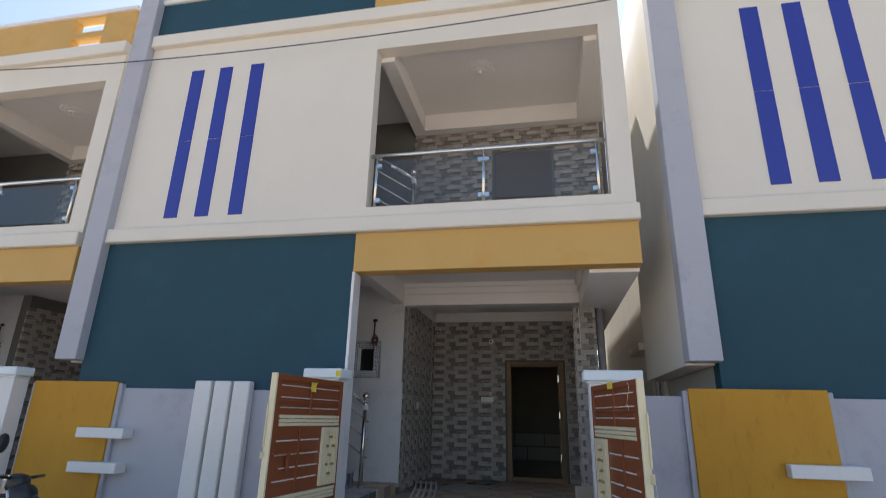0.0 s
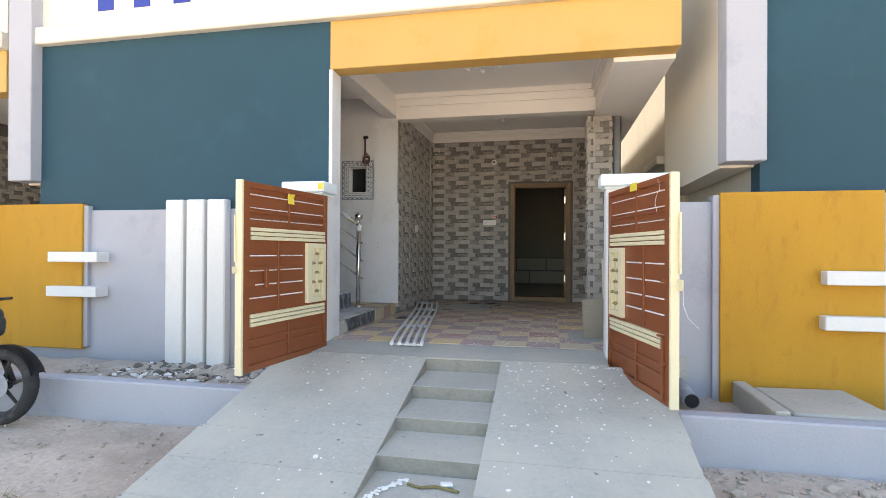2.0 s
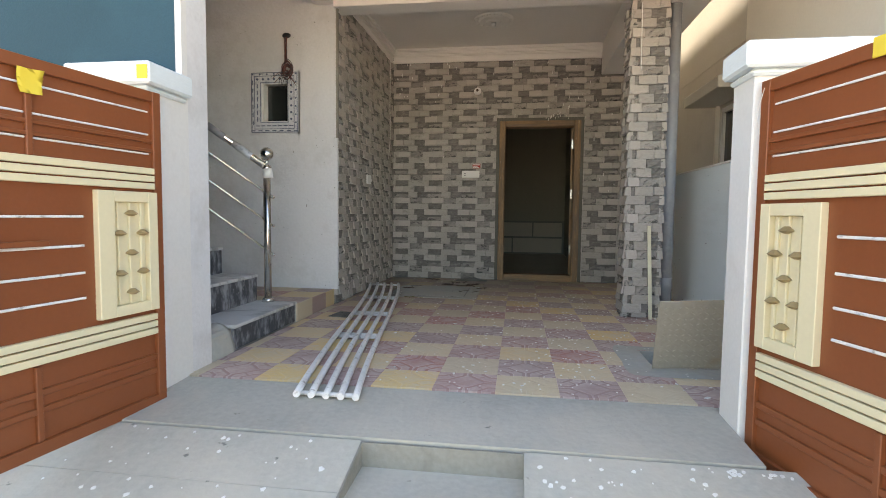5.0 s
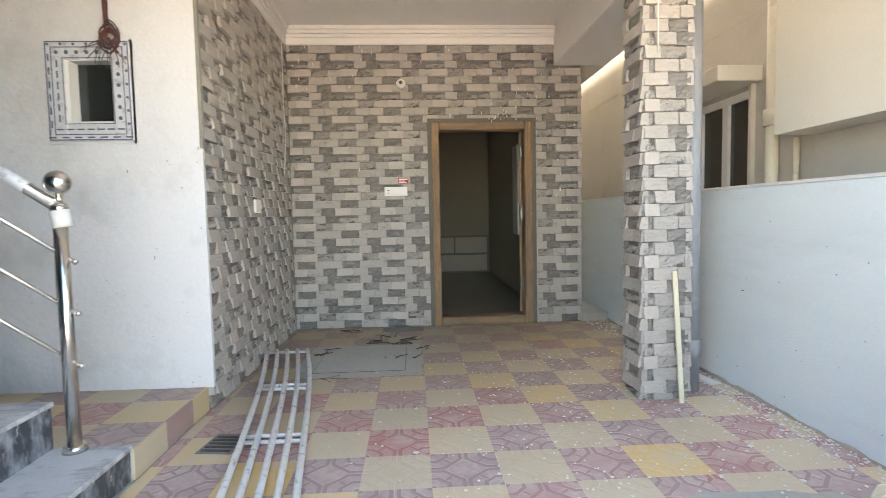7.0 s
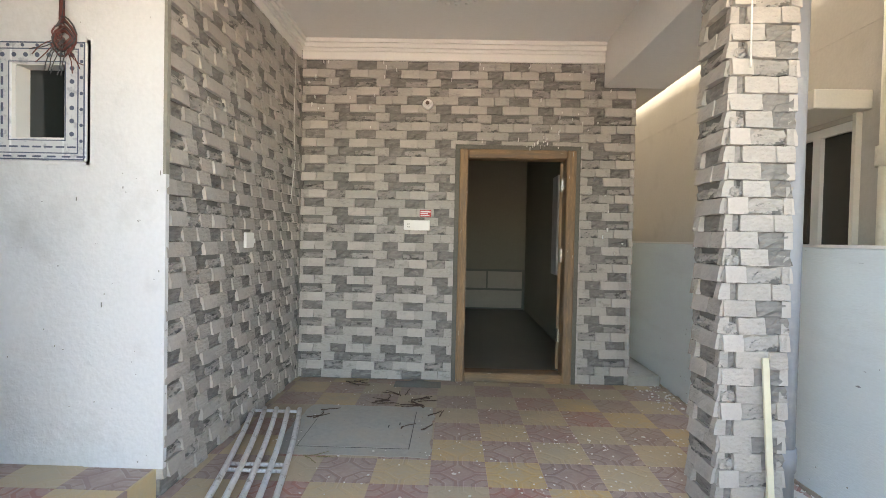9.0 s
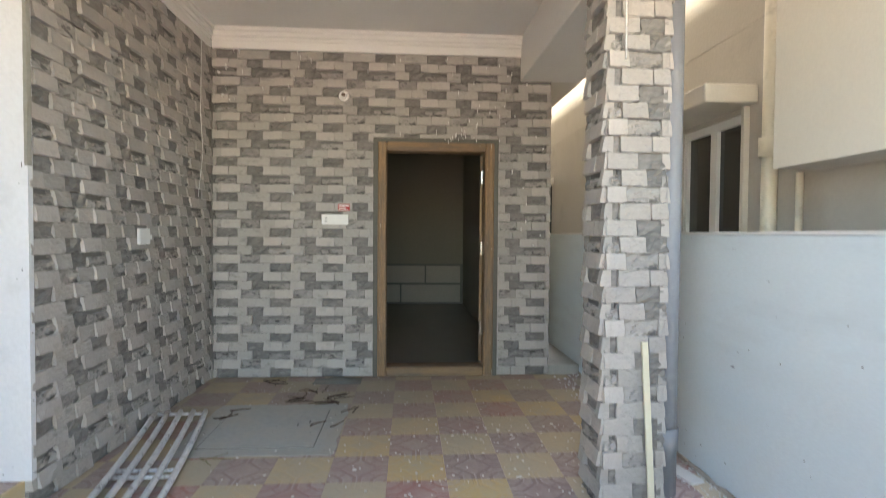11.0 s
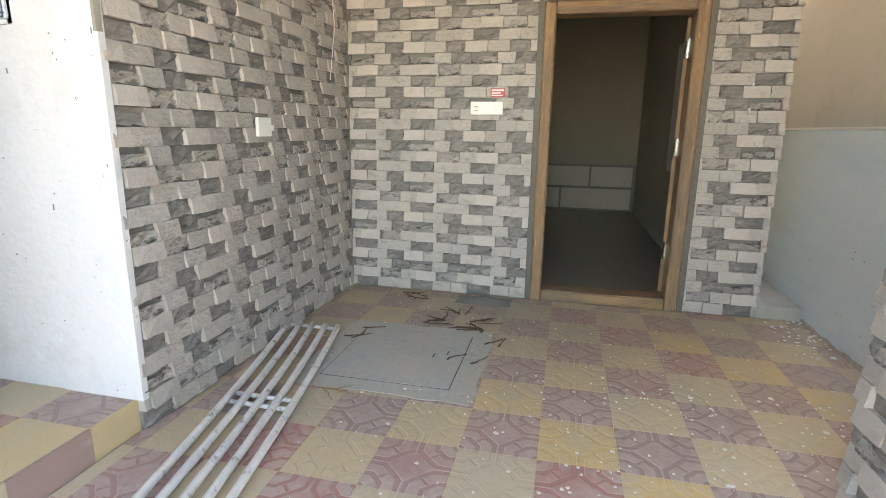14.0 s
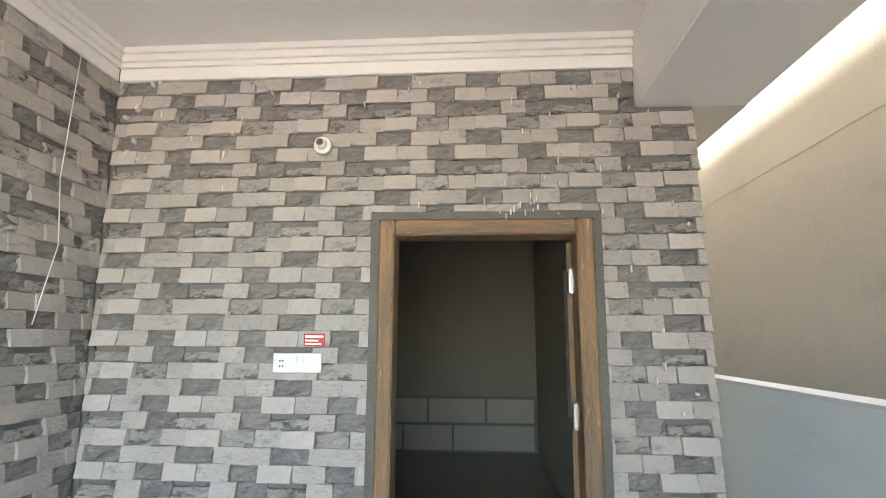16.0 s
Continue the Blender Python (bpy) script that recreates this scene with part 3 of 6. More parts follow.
structure(boxes("beam_side_rear", CREAM, [((2.91, 0.012, 2.63), (3.17, 9.0, 3.05))]), "cream painted eave beam above the passage")
structure(boxes("beam_middle", CEILING, [((-0.058, -2.25, 2.71), (2.63, -2.03, 3.05))], bevel=0.006), "white painted beam across the porch")
structure(boxes("beam_left", CEILING, [((-0.25, F + 0.2, 2.75), (-0.058, -2.19, 3.05))], bevel=0.006), "white painted beam above the stair opening")
pillar = structure(boxes("pillar", STONE_BACK, [((2.545, -2.292, -0.1), (2.815, -2.02, 2.63))]), "square pillar clad in grey split stone blocks")
structure(boxes("wall_compound", PALE, [((3.2, -4.43, STREET - 0.1), (3.34, 9, 1.27))], bevel=0.006), "pale blue painted boundary wall with scuffs")
structure(boxes("wall_compound_top", WHITE, [((3.195, -4.43, 1.27), (3.345, 9, 1.285))]), "white cement edge on the boundary wall")
structure(boxes("wall_neighbour", TAN, [((3.9, -2.05, STREET - 0.1), (4.1, -1.25, 7.1)), ((3.9, -0.42, STREET - 0.1), (4.1, 9, 7.1)), ((3.9, -1.25, STREET - 0.1), (4.1, -0.42, 0.9)), ((3.9, -1.25, 2.1), (4.1, -0.42, 7.1))]), "tan painted side wall of the house next door")
structure(boxes("wall_neighbour_band", TAN, [((3.896, -2.05, 2.67), (3.9, 9, 2.69))]), "thin plaster band on the neighbouring wall")

# plastered ceiling and cornice moulding of the rear bay
structure(boxes("ceiling_porch", CEILING, [((-0.058, -2.03, 3.01), (2.63, 0.012, 3.049))]), "white painted plaster ceiling of the porch")
bm = bmesh.new()
for d, z0, z1 in ((0.018, 2.835, 2.905), (0.03, 2.905, 2.935), (0.045, 2.935, 2.975), (0.06, 2.975, 3.01)):
    add_box(bm, (-0.04, 0.0 - d, z0), (2.63, 0.012, z1), 0.004)
    add_box(bm, (-0.058, -2.03, z0), (-0.058 + d, 0.0 - d, z1), 0.004)
structure(part("trim_cornice", bm, CEILING), "white stepped plaster cornice under the porch ceiling")
bm = bmesh.new()
for d, z0, z1 in ((0.03, 2.88, 2.98), (0.06, 2.98, 3.05)):
    add_box(bm, (-0.058, -2.25 - d, z0), (2.63, -2.25, z1), 0.004)
    add_box(bm, (2.63 - d, F + 0.2, z0), (2.63, -2.25, z1), 0.004)
structure(part("trim_cornice_front", bm, CEILING), "white stepped plaster cornice in the front bay")

# ---- floor bed with the pit left open ----
PX0, PX1, PY0, PY1 = 2.39, 2.775, -3.86, -3.475
structure(boxes("floor_bed", CEMENT_FLOOR, [((-0.1, F - 0.1, -0.62), (PX0, 0.22, -0.014)), ((PX1, F - 0.1, -0.62), (3.2, 0.22, -0.014)), ((PX0, PY1, -0.62), (PX1, 0.22, -0.014)), ((PX0, F - 0.1, -0.62), (PX1, PY0, -0.014)), ((PX0, PY0, -0.62), (PX1, PY1, -0.5))]), "grey cement floor bed")
structure(boxes("floor_passage", CONCRETE, [((2.91, 0.0, -0.3), (3.2, 9.0, 0.09))], bevel=0.01), "raised concrete passage floor beside the house")
structure(boxes("passage_ledge", CONCRETE, [((3.34, -4.4, STREET - 0.1), (3.9, 9, -0.3))]), "concrete strip between the boundary wall and the next house")
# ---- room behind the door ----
structure(boxes("wall_room", ROOM, [((-1.2, 4.75, -0.1), (2.71, 4.9, 3.0)), ((-1.3, 0.22, -0.1), (-1.2, 4.9, 3.0)), ((2.63, 0.22, -0.1), (2.71, 4.9, 3.0))]), "cream room walls, toned dark for the dim interior")
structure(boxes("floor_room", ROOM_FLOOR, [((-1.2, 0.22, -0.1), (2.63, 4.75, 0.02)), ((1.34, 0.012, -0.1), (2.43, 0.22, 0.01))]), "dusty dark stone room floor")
structure(boxes("ceiling_room", CEILING, [((-1.3, 0.22, 3.0), (2.71, 4.9, 3.04))]), "white painted room ceiling")
panels = structure(boxes("wall_panel_band", CEMENT, [((0.3, 4.73, 0.0), (2.63, 4.75, 0.74))]), "grey band with pale slabs on the far room wall")
for x0, x1, z0, z1 in ((0.45, 1.17, 0.40, 0.70), (1.20, 1.94, 0.40, 0.70), (1.97, 2.58, 0.40, 0.70), (0.45, 0.84, 0.05, 0.36), (0.87, 1.50, 0.05, 0.36), (1.53, 2.58, 0.05, 0.36)):
    boxes("slab", TAN, [((x0, 4.712, z0), (x1, 4.735, z1))], panels)
pale_panel = structure(boxes("window_room", PLASTER, [((2.60, 1.80, 0.85), (2.63, 2.12, 2.08))], bevel=0.004), "pale upright panel on the room wall")

# ---- entrance door ----
door = structure(boxes("door_1", MORTAR, [((1.333, -0.018, 0.0), (1.372, 0.02, 2.105)), ((2.40, -0.018, 0.0), (2.437, 0.02, 2.105)), ((1.372, -0.018, 2.07), (2.40, 0.02, 2.105))]), "open wooden entrance door in a raw wooden frame set in rough cement")
for x0, x1 in ((1.372, 1.448), (2.318, 2.40)):
    boxes("jamb", WOOD, [((x0, -0.024, 0.0), (x1, 0.16, 2.07))], door, "weathered brown wooden jamb", 0.010)
boxes("head", WOOD_ACROSS, [((1.447, -0.022, 1.992), (2.319, 0.16, 2.07))], door, "weathered brown wooden door head", 0.010)
boxes("threshold", WOOD_ACROSS, [((1.447, -0.022, 0.0), (2.319, 0.16, 0.085))], door, "worn dusty wooden threshold", 0.012)
leaf = boxes("leaf", WOOD, [((-0.036, 0.0, 0.09), (0.0, 0.86, 1.985))], door, "brown wooden door leaf swung wide open inward", 0.004)
leaf.matrix_world = pose(2.33, 0.165, 0, 0, 0, -17)
for z in (0.35, 1.08, 1.72):
    boxes("hinge", STEEL, [((2.296, 0.10, z), (2.316, 0.166, z + 0.12))], door, "steel butt hinge")
tubes("handle", STEEL, [((-0.05, 0.76, 1.0), (-0.05, 0.76, 1.14))], 0.008, leaf)

# ---- small window above the stairs ----
def ring(x0, x1, z0, z1, w, y0, y1):
    """Four bars round an opening, their outer edge given."""
    return [((x0, y0, z0), (x0 + w, y1, z1)), ((x1 - w, y0, z0), (x1, y1, z1)), ((x0 + w, y0, z1 - w), (x1 - w, y1, z1)), ((x0 + w, y0, z0), (x1 - w, y1, z0 + w))]


def film_window(name, dx, label):
    """A small window whose plastic frame still wears its printed protective film."""
    X0, X1, Z0, Z1 = -0.875 + dx, -0.412 + dx, 1.60, 2.16
    w = structure(boxes(name, PLASTER, ring(X0 - 0.03, X1 + 0.012, Z0 - 0.015, Z1 + 0.012, 0.034, -2.2, -2.12)), label)
    boxes("window_frame", FILM, ring(X0, X1, Z0, Z1, 0.105, -2.215, -2.12), w, "white plastic frame wrapped in printed film", 0.005)
    boxes("inner_frame", PLASTIC, ring(X0 + 0.105, X1 - 0.085, Z0 + 0.09, Z1 - 0.09, 0.02, -2.21, -2.10), w)
    boxes("pane", GLASSY, [((X0 + 0.12, -2.125, Z0 + 0.105), (X1 - 0.10, -2.115, Z1 - 0.105))], w, "dark glass pane")
    lines = ring(X0 + 0.004, X1 - 0.004, Z0 + 0.004, Z1 - 0.004, 0.006, -2.217, -2.214) + ring(X0 + 0.034, X1 - 0.034, Z0 + 0.034, Z1 - 0.034, 0.005, -2.217, -2.214) + ring(X0 + 0.094, X1 - 0.094, Z0 + 0.094, Z1 - 0.094, 0.004, -2.217, -2.214)
    boxes("print_line", FILM_INK, lines, w, "dark printed lines of the film")
    bm = bmesh.new()
    for inset, step in ((0.02, 0.075), (0.065, 0.09)):
        a0, a1, b0, b1 = X0 + inset, X1 - inset, Z0 + inset, Z1 - inset
        spots = [(a0 + (a1 - a0) * k / 6, z) for k in range(7) for z in (b0, b1)] + [(x, b0 + (b1 - b0) * k / 7) for k in range(1, 7) for x in (a0, a1)]
        for k, (x, z) in enumerate(spots):
            if k % 2:
                add_tube(bm, (x, -2.2145, z), (x, -2.2175, z), 0.011 if inset > 0.05 else 0.008, 10)
            else:
                up = x in (a0, a1) and z not in (b0, b1)
                add_box(bm, (x - (0.004 if up else 0.02), -2.2175, z - (0.02 if up else 0.004)), (x + (0.004 if up else 0.02), -2.2145, z + (0.02 if up else 0.004)))
    part("print_mark", bm, FILM_INK, w, "small dark printed marks of the film")
    return w


film_window("window_1", 0.0, "small dark window in a film-wrapped white frame")
# solid block behind the pane, the unlit room's darkness put into its colour
structure(boxes("wall_bath", DARK, [((-1.0, -1.9, 1.4), (-0.35, -1.6, 2.4))]), "dark block standing in for the unlit room behind the small window")

# bundle of wires hanging from a hook
bundle = tagged(empty("wire_bundle", (-0.525, -2.20, 2.47)), "coil of reddish brown electric wires hanging above the window", "wires")
bm = bmesh.new()
add_ball(bm, (0, 0, 0.02), 0.035, (1.2, 0.5, 0.7))
part("grommet", bm, BLACK, bundle, "black conduit end in the wall", True)
rng = random.Random(3)
for k in range(9):
    curve = bpy.data.curves.new("strand", "CURVE")
    curve.dimensions, curve.bevel_depth, curve.bevel_resolution = "3D", 0.004, 1
    sp = curve.splines.new("POLY")
    n = 26
    sp.points.add(n - 1)
    turn, r = rng.uniform(0, 6), rng.uniform(0.03, 0.055)
    for i in range(n):
        u = i / (n - 1)
        if u < 0.4:
            p = (0.01 * math.sin(8 * u + k), -0.02, -0.55 * u)
        else:
            a = turn + (u - 0.4) * 12
            p = (r * math.sin(a) + 0.02, -0.03 - 0.01 * math.sin(3 * a), -0.27 + r * math.cos(a) * 1.3 - 0.1 * (u - 0.4))
        sp.points[i].co = (*p, 1)
    ob = new("strand", curve)
    curve.materials.append(WIRE_RED if k % 3 else CABLE)
    ob.parent = bundle

for k in range(11):
    bm = bmesh.new()
    p, a = Vector((0.02, -0.03, -0.30)), radians(rng.uniform(175, 300))
    for i in range(6):
        q = p + Vector((math.cos(a) * 0.026, -0.003, math.sin(a) * 0.026 - 0.004))
        add_tube(bm, p, q, 0.0024, 5)
        p, a = q, a + rng.uniform(-0.3, 0.35)
    part("loose_end", bm, WIRE_RED if k % 2 else CABLE, bundle, "frayed wire end")
copy_thing(bundle, pose(-7.745, -2.20, 2.47))
# rough mortar edge where the stone cladding meets the plaster, and nicks in both painted walls
bm = bmesh.new()
prev = None
for k in range(30):
    z = 1.55 + 1.2 * k / 29
    w = 0.010 + 0.010 * abs(noise.noise((z * 9, 0, 3)))
    strip_ = [bm.verts.new(p) for p in ((-0.052, -2.198, z), (-0.042 - w * 0.3, -2.208, z), (-0.042 + w, -2.209, z), (-0.034 + w * 0.6, -2.185, z))]
    if prev:
        for i in range(3):
            bm.faces.new((prev[i], prev[i + 1], strip_[i + 1], strip_[i]))
    prev = strip_
bmesh.ops.recalc_face_normals(bm, faces=bm.faces)
structure(part("trim_mortar_edge", bm, RAW_CONCRETE), "rough brown mortar edge between plaster and stone")
rng = random.Random(88)
bm = bmesh.new()
for k in range(64):
    x, z = -0.06 - 1.7 * rng.random() ** 1.3, rng.uniform(0.25, 2.7)
    if -0.93 < x < -0.38 and 1.55 < z < 2.2:
        continue
    h, w = rng.uniform(0.002, 0.009) * (1 + 2 * (rng.random() > 0.93)), rng.uniform(0.001, 0.004)
    add_box(bm, (x, -2.2035 if x > -0.42 else -2.1935, z), (x + w, -2.17, z + h))
for k in range(60):
    y, z = rng.uniform(-4.2, -0.2), 1.1 * rng.random() ** 2.2 + 0.02
    h, w = rng.uniform(0.001, 0.006) * (1 + 2 * (rng.random() > 0.9)), rng.uniform(0.001, 0.005)
    add_box(bm, (3.1965, y, z), (3.21, y + w, z + h))
tagged(part("wall_nicks", bm, CEMENT), "dark nicks and chips in the painted walls", "nicks", "", "stuff")
film_window("window_4", -7.22, "small dark window in a film-wrapped frame next door")

# ---- wall fittings ----
board = tagged(empty("switch_board", (1.005, -0.028, 1.385)), "white plastic switch board on the stone wall", "switch board")
boxes("plate", PLASTIC, [((-0.115, -0.012, -0.045), (0.115, 0.0, 0.045))], board, "", 0.004)
for k in range(4):
    boxes("switch", PLASTIC, [((-0.02 + k * 0.03, -0.017, 0.0), (0.003 + k * 0.03, -0.011, 0.03))], board)
# pin holes are black marks on the plate, their shade given as colour
boxes("socket", BLACK, [((-0.085 + 0.014 * k, -0.0135, z), (-0.078 + 0.014 * k, -0.0115, z + 0.008)) for k, z in ((0, 0.005), (1, 0.005), (0, -0.02), (1, -0.02))], board, "black marks standing in for the shaded socket holes")
sticker = tagged(boxes("sticker", RED, [((1.03, -0.031, 1.462), (1.13, -0.027, 1.52))]), "red and white paper sticker above the switch board", "sticker")
boxes("print_bar", PLASTIC, [((1.036, -0.033, 1.50), (1.124, -0.0305, 1.512)), ((1.036, -0.033, 1.484), (1.10, -0.0305, 1.492)), ((1.036, -0.033, 1.468), (1.115, -0.0305, 1.476))], sticker, "white print bars")
board2 = tagged(empty("switch_box", (-0.028, -1.21, 1.235)), "small white switch box on the side stone wall", "switch box")
boxes("plate", PLASTIC, [((-0.006, -0.07, -0.05), (0.014, 0.06, 0.05))], board2, "", 0.004)
boxes("switch", PLASTIC, [((0.012, 0.085, -0.02), (0.005, 0.06, 0.01))], board2)


def lamp_holder(at, out, label):
    t = tagged(empty("lamp_holder", at), label, "lamp holder", "empty lamp holders")
    turn = Vector(out).to_track_quat("Z", "Y").to_matrix().to_4x4()
    t.matrix_world = Matrix.Translation(at) @ turn
    bm = bmesh.new()
    add_tube(bm, (0, 0, -0.006), (0, 0, 0.016), 0.048, 24, 0.042)
    part("rose", bm, PLASTIC, t, "", True)
    bm = bmesh.new()
    add_tube(bm, (0, 0, 0.016), (0, 0, 0.055), 0.026, 18, 0.022)
    part("socket", bm, PLASTIC, t, "", True)
    bm = bmesh.new()
    add_tube(bm, (0, 0, 0.05), (0, 0, 0.057), 0.017, 16)
    part("contact", bm, BROWN_WIRE, t, "dark lamp contact")


lamp_holder((1.08, -0.03, 2.45), (0, -1, 0), "empty white lamp holder on the stone wall")


def medallion(at):
    t = tagged(empty("ceiling_rose", at), "white plaster ceiling rose with an empty lamp holder", "ceiling rose", "ceiling roses")
    bm = bmesh.new()
    for r0, r1, z0, z1 in ((0.22, 0.21, -0.012, 0.0), (0.17, 0.15, -0.022, -0.012), (0.09, 0.07, -0.035, -0.022)):
        add_tube(bm, (0, 0, z1), (0, 0, z0), r0, 28, r1)
    part("disc", bm, CEILING, t, "", False)
    for k in range(16):
        a = k * math.pi / 8
        bm = bmesh.new()
        add_ball(bm, (0.19 * math.cos(a), 0.19 * math.sin(a), -0.012), 0.018, (1, 1, 0.5))
        part("petal", bm, CEILING, t, "", True)
    bm = bmesh.new()
    add_tube(bm, (0, 0, -0.035), (0, 0, -0.085), 0.028, 18, 0.022)
    part("socket", bm, PLASTIC, t, "white plastic lamp socket", True)


medallion((1.32, -0.95, 3.01))
medallion((1.27, -3.15, 3.05))
medallion((1.30, -3.45, 6.05))
medallion((1.30 - 7.22, -3.45, 6.05))

# ---- stairs ----
stairs = structure(boxes("stairs", CEMENT_FLOOR, [((-3.44, F + 0.21, -0.3), (-0.11, -3.03, 0.11))]), "staircase in dark granite with dusty treads")
NOSE = [-0.09] + [-0.41 - 0.295 * k for k in range(9)]
for k, x in enumerate(NOSE):
    top = 0.158 + 0.208 * k
    lower = 0.0 if k == 0 else top - 0.208
    nxt = NOSE[k + 1] if k + 1 < len(NOSE) else -3.44
    front = -3.93 if k == 0 else F + 0.21
    boxes("riser", GRANITE, [((x - 0.02, front, lower + (0.002 if k == 0 else 0.0)), (x, -3.03, top - 0.022))], stairs, "dark polished granite riser")
    boxes("tread", DUSTY_GRANITE, [((nxt - 0.02, front, top - 0.022), (x + 0.012, -3.025, top))], stairs, "dusty granite tread", 0.004)
    if k:
        boxes("stair_fill", PLASTER, [((nxt - 0.02, F + 0.21, lower - 0.06), (x - 0.02, -3.035, top - 0.022))], stairs, "plastered stair side")
bm = bmesh.new()
bmesh.ops.create_grid(bm, x_segments=10, y_segments=8, size=1.0)
for v in bm.verts:
    u, w = (v.co.x + 1) / 2, (v.co.y + 1) / 2
    fall = min(1.0, 5 * (1 - u))
    v.co = Vector((-0.46 + 0.385 * u + 0.012 * noise.noise((w * 5, u * 4, 2)), F + 0.19 + (0.30 + 0.03 * noise.noise((u * 6, 3, 1))) * w, (0.165 + 0.02 * noise.noise((u * 5, w * 5, 7))) * fall ** 0.35 - 0.005))
bmesh.ops.solidify(bm, geom=list(bm.faces), thickness=0.05)
part("rough_end", bm, CEMENT_FLOOR, stairs, "rough cement smeared over the end of the first step", True)
boxes("end_fill", CEMENT_FLOOR, [((-0.45, F + 0.22, 0.0), (-0.105, -3.94, 0.14))], stairs, "", 0.02)
landing = structure(boxes("landing", CEMENT_FLOOR, [((-3.44, -3.03, -0.3), (-0.085, -2.19, 0.128))]), "raised tiled landing beside the stairs")

railing = tagged(empty("stair_railing", (-0.30, -3.06, 0.158)), "polished steel stair railing with a ball-topped post", "railing")
tubes("post", STEEL, [((0, 0, 0.02), (0, 0, 1.02))], 0.028, railing)
bm = bmesh.new()
add_tube(bm, (0, 0, 0), (0, 0, 0.03), 0.05, 20, 0.04)
part("base_plate", bm, STEEL, railing, "", True)
bm = bmesh.new()
add_tube(bm, (0, 0, 1.02), (0, 0, 1.06), 0.036, 18, 0.03)
add_tube(bm, (0, 0, 1.06), (0, 0, 1.10), 0.014, 12)
part("collar", bm, STEEL, railing, "", True)
bm = bmesh.new()
add_ball(bm, (0, 0, 1.145), 0.052)
part("ball", bm, STEEL, railing, "polished steel ball finial", True)
SLOPE = 0.67
tubes("handrail", STEEL, [((0.02, 0, 1.03), (-2.2, 0, 1.03 + SLOPE * 2.22))], 0.026, railing)
for h in (0.815, 0.595, 0.37):
    bar = tubes("bar", STEEL, [((0.045, 0, h - 0.0), (-2.2, 0, h + SLOPE * 2.2))], 0.009, railing)
    bm = bmesh.new()
    add_ball(bm, (0.05, 0, h), 0.013)
    part("bar_end", bm, STEEL, railing, "", True)
tubes("wrap", FLAKE, [((0.012, 0, 0.96), (0.0, 0, 1.03))], 0.038, railing, "torn plastic wrapping on the post")
for k in range(9):
    x = -0.12 - 0.22 * k
    tubes("wrap", (FILM, PVC_GREY, CABLE)[k % 3], [((x, 0, 1.03 + SLOPE * (0.02 - x)), (x - 0.15, 0, 1.03 + SLOPE * (0.17 - x)))], 0.0285, railing, "torn printed plastic wrapping on the handrail")
for x in (-0.95, -1.55, -2.15):
    tubes("post", STEEL, [((x, 0, 0.208 + 0.208 * max(0, math.floor((-x - 0.36 + 0.29) / 0.295))), (x, 0, 1.03 - SLOPE * x))], 0.016, railing)

copy_thing(railing, pose(0.30, -3.3, 3.34))

# ---- steel grille lying on the porch floor ----
grille = tagged(empty("steel_grille", (0.1, -1.0, 0.0)), "long grey-white painted steel window grille lying on the floor", "grille")


def grille_point(side, along):
    # a long gentle bow, as the thin bars sag over the uneven floor
    d = 3.66 * along
    left = -0.06 + 0.262 * d - 0.047 * d * d + 0.0075 * d ** 3
    return Vector((left + (0.33 - 0.013 * d) * side - 0.1, -d, 0.045 - 0.024 * along))


for k in range(5):
    bm = bmesh.new()
    rings = []
    for i in range(25):
        p, q = grille_point(k / 4, i / 24), grille_point(k / 4, i / 24 + 0.01)
        across = Vector(((q - p).y, -(q - p).x, 0)).normalized()
        rings.append([bm.verts.new(p + across * (0.0165 * math.cos(a)) + Vector((0, 0, 0.0165 * math.sin(a)))) for a in [2 * math.pi * n / 10 for n in range(10)]])
    for u, v in zip(rings[:-1], rings[1:]):
        for n in range(10):
            bm.faces.new((u[n], u[(n + 1) % 10], v[(n + 1) % 10], v[n]))
    bm.faces.new(rings[0][::-1])
    bm.faces.new(rings[-1])
    bmesh.ops.recalc_face_normals(bm, faces=bm.faces)
    part("bar", bm, PIPE_WHITE, grille, "", True)
for u in (0.004, 0.235, 0.255, 0.455, 0.475, 0.665, 0.685, 0.985):
    tubes("cross_bar", PIPE_WHITE, [(grille_point(-0.02, u) - Vector((0, 0, 0.012)), grille_point(1.02, u) - Vector((0, 0, 0.012)))], 0.011, grille, "", 8)

# ---- drain grate, inspection cover, pit ----
grate = tagged(empty("floor_drain", (0.19, -2.69, 0.0)), "dark slotted floor drain cover", "drain cover")
grate.rotation_euler = (0, 0, radians(-8))
boxes("frame", CEMENT, [((-0.09, -0.115, -0.01), (0.09, 0.115, 0.004))], grate)
# black strips laid on the frame, drawing the darkness of the openings
for k in range(5):
    boxes("slot", BLACK, [((-0.075, -0.095 + k * 0.04, 0.003), (0.075, -0.075 + k * 0.04, 0.006))], grate)
cover = tagged(empty("inspection_cover", (0.75, -1.2, 0.0)), "grey cement inspection cover set in smeared cement", "inspection cover")
bm = bmesh.new()
rng = random.Random(9)
ring = []
for k in range(40):
    a = 2 * math.pi * k / 40
    c, s = math.cos(a), math.sin(a)
    r = 1 / max(abs(c) / 0.47, abs(s) / 0.45) + rng.uniform(-0.015, 0.015)
    ring.append((c * r, s * r))
top = [bm.verts.new((x, y, 0.002)) for x, y in ring]
low = [bm.verts.new((x * 1.01, y * 1.01, -0.012)) for x, y in ring]
bm.faces.new(top)
for k in range(40):
    bm.faces.new((low[k], low[(k + 1) % 40], top[(k + 1) % 40], top[k]))
part("surround", bm, CEMENT_FLOOR, cover, "smeared cement border")
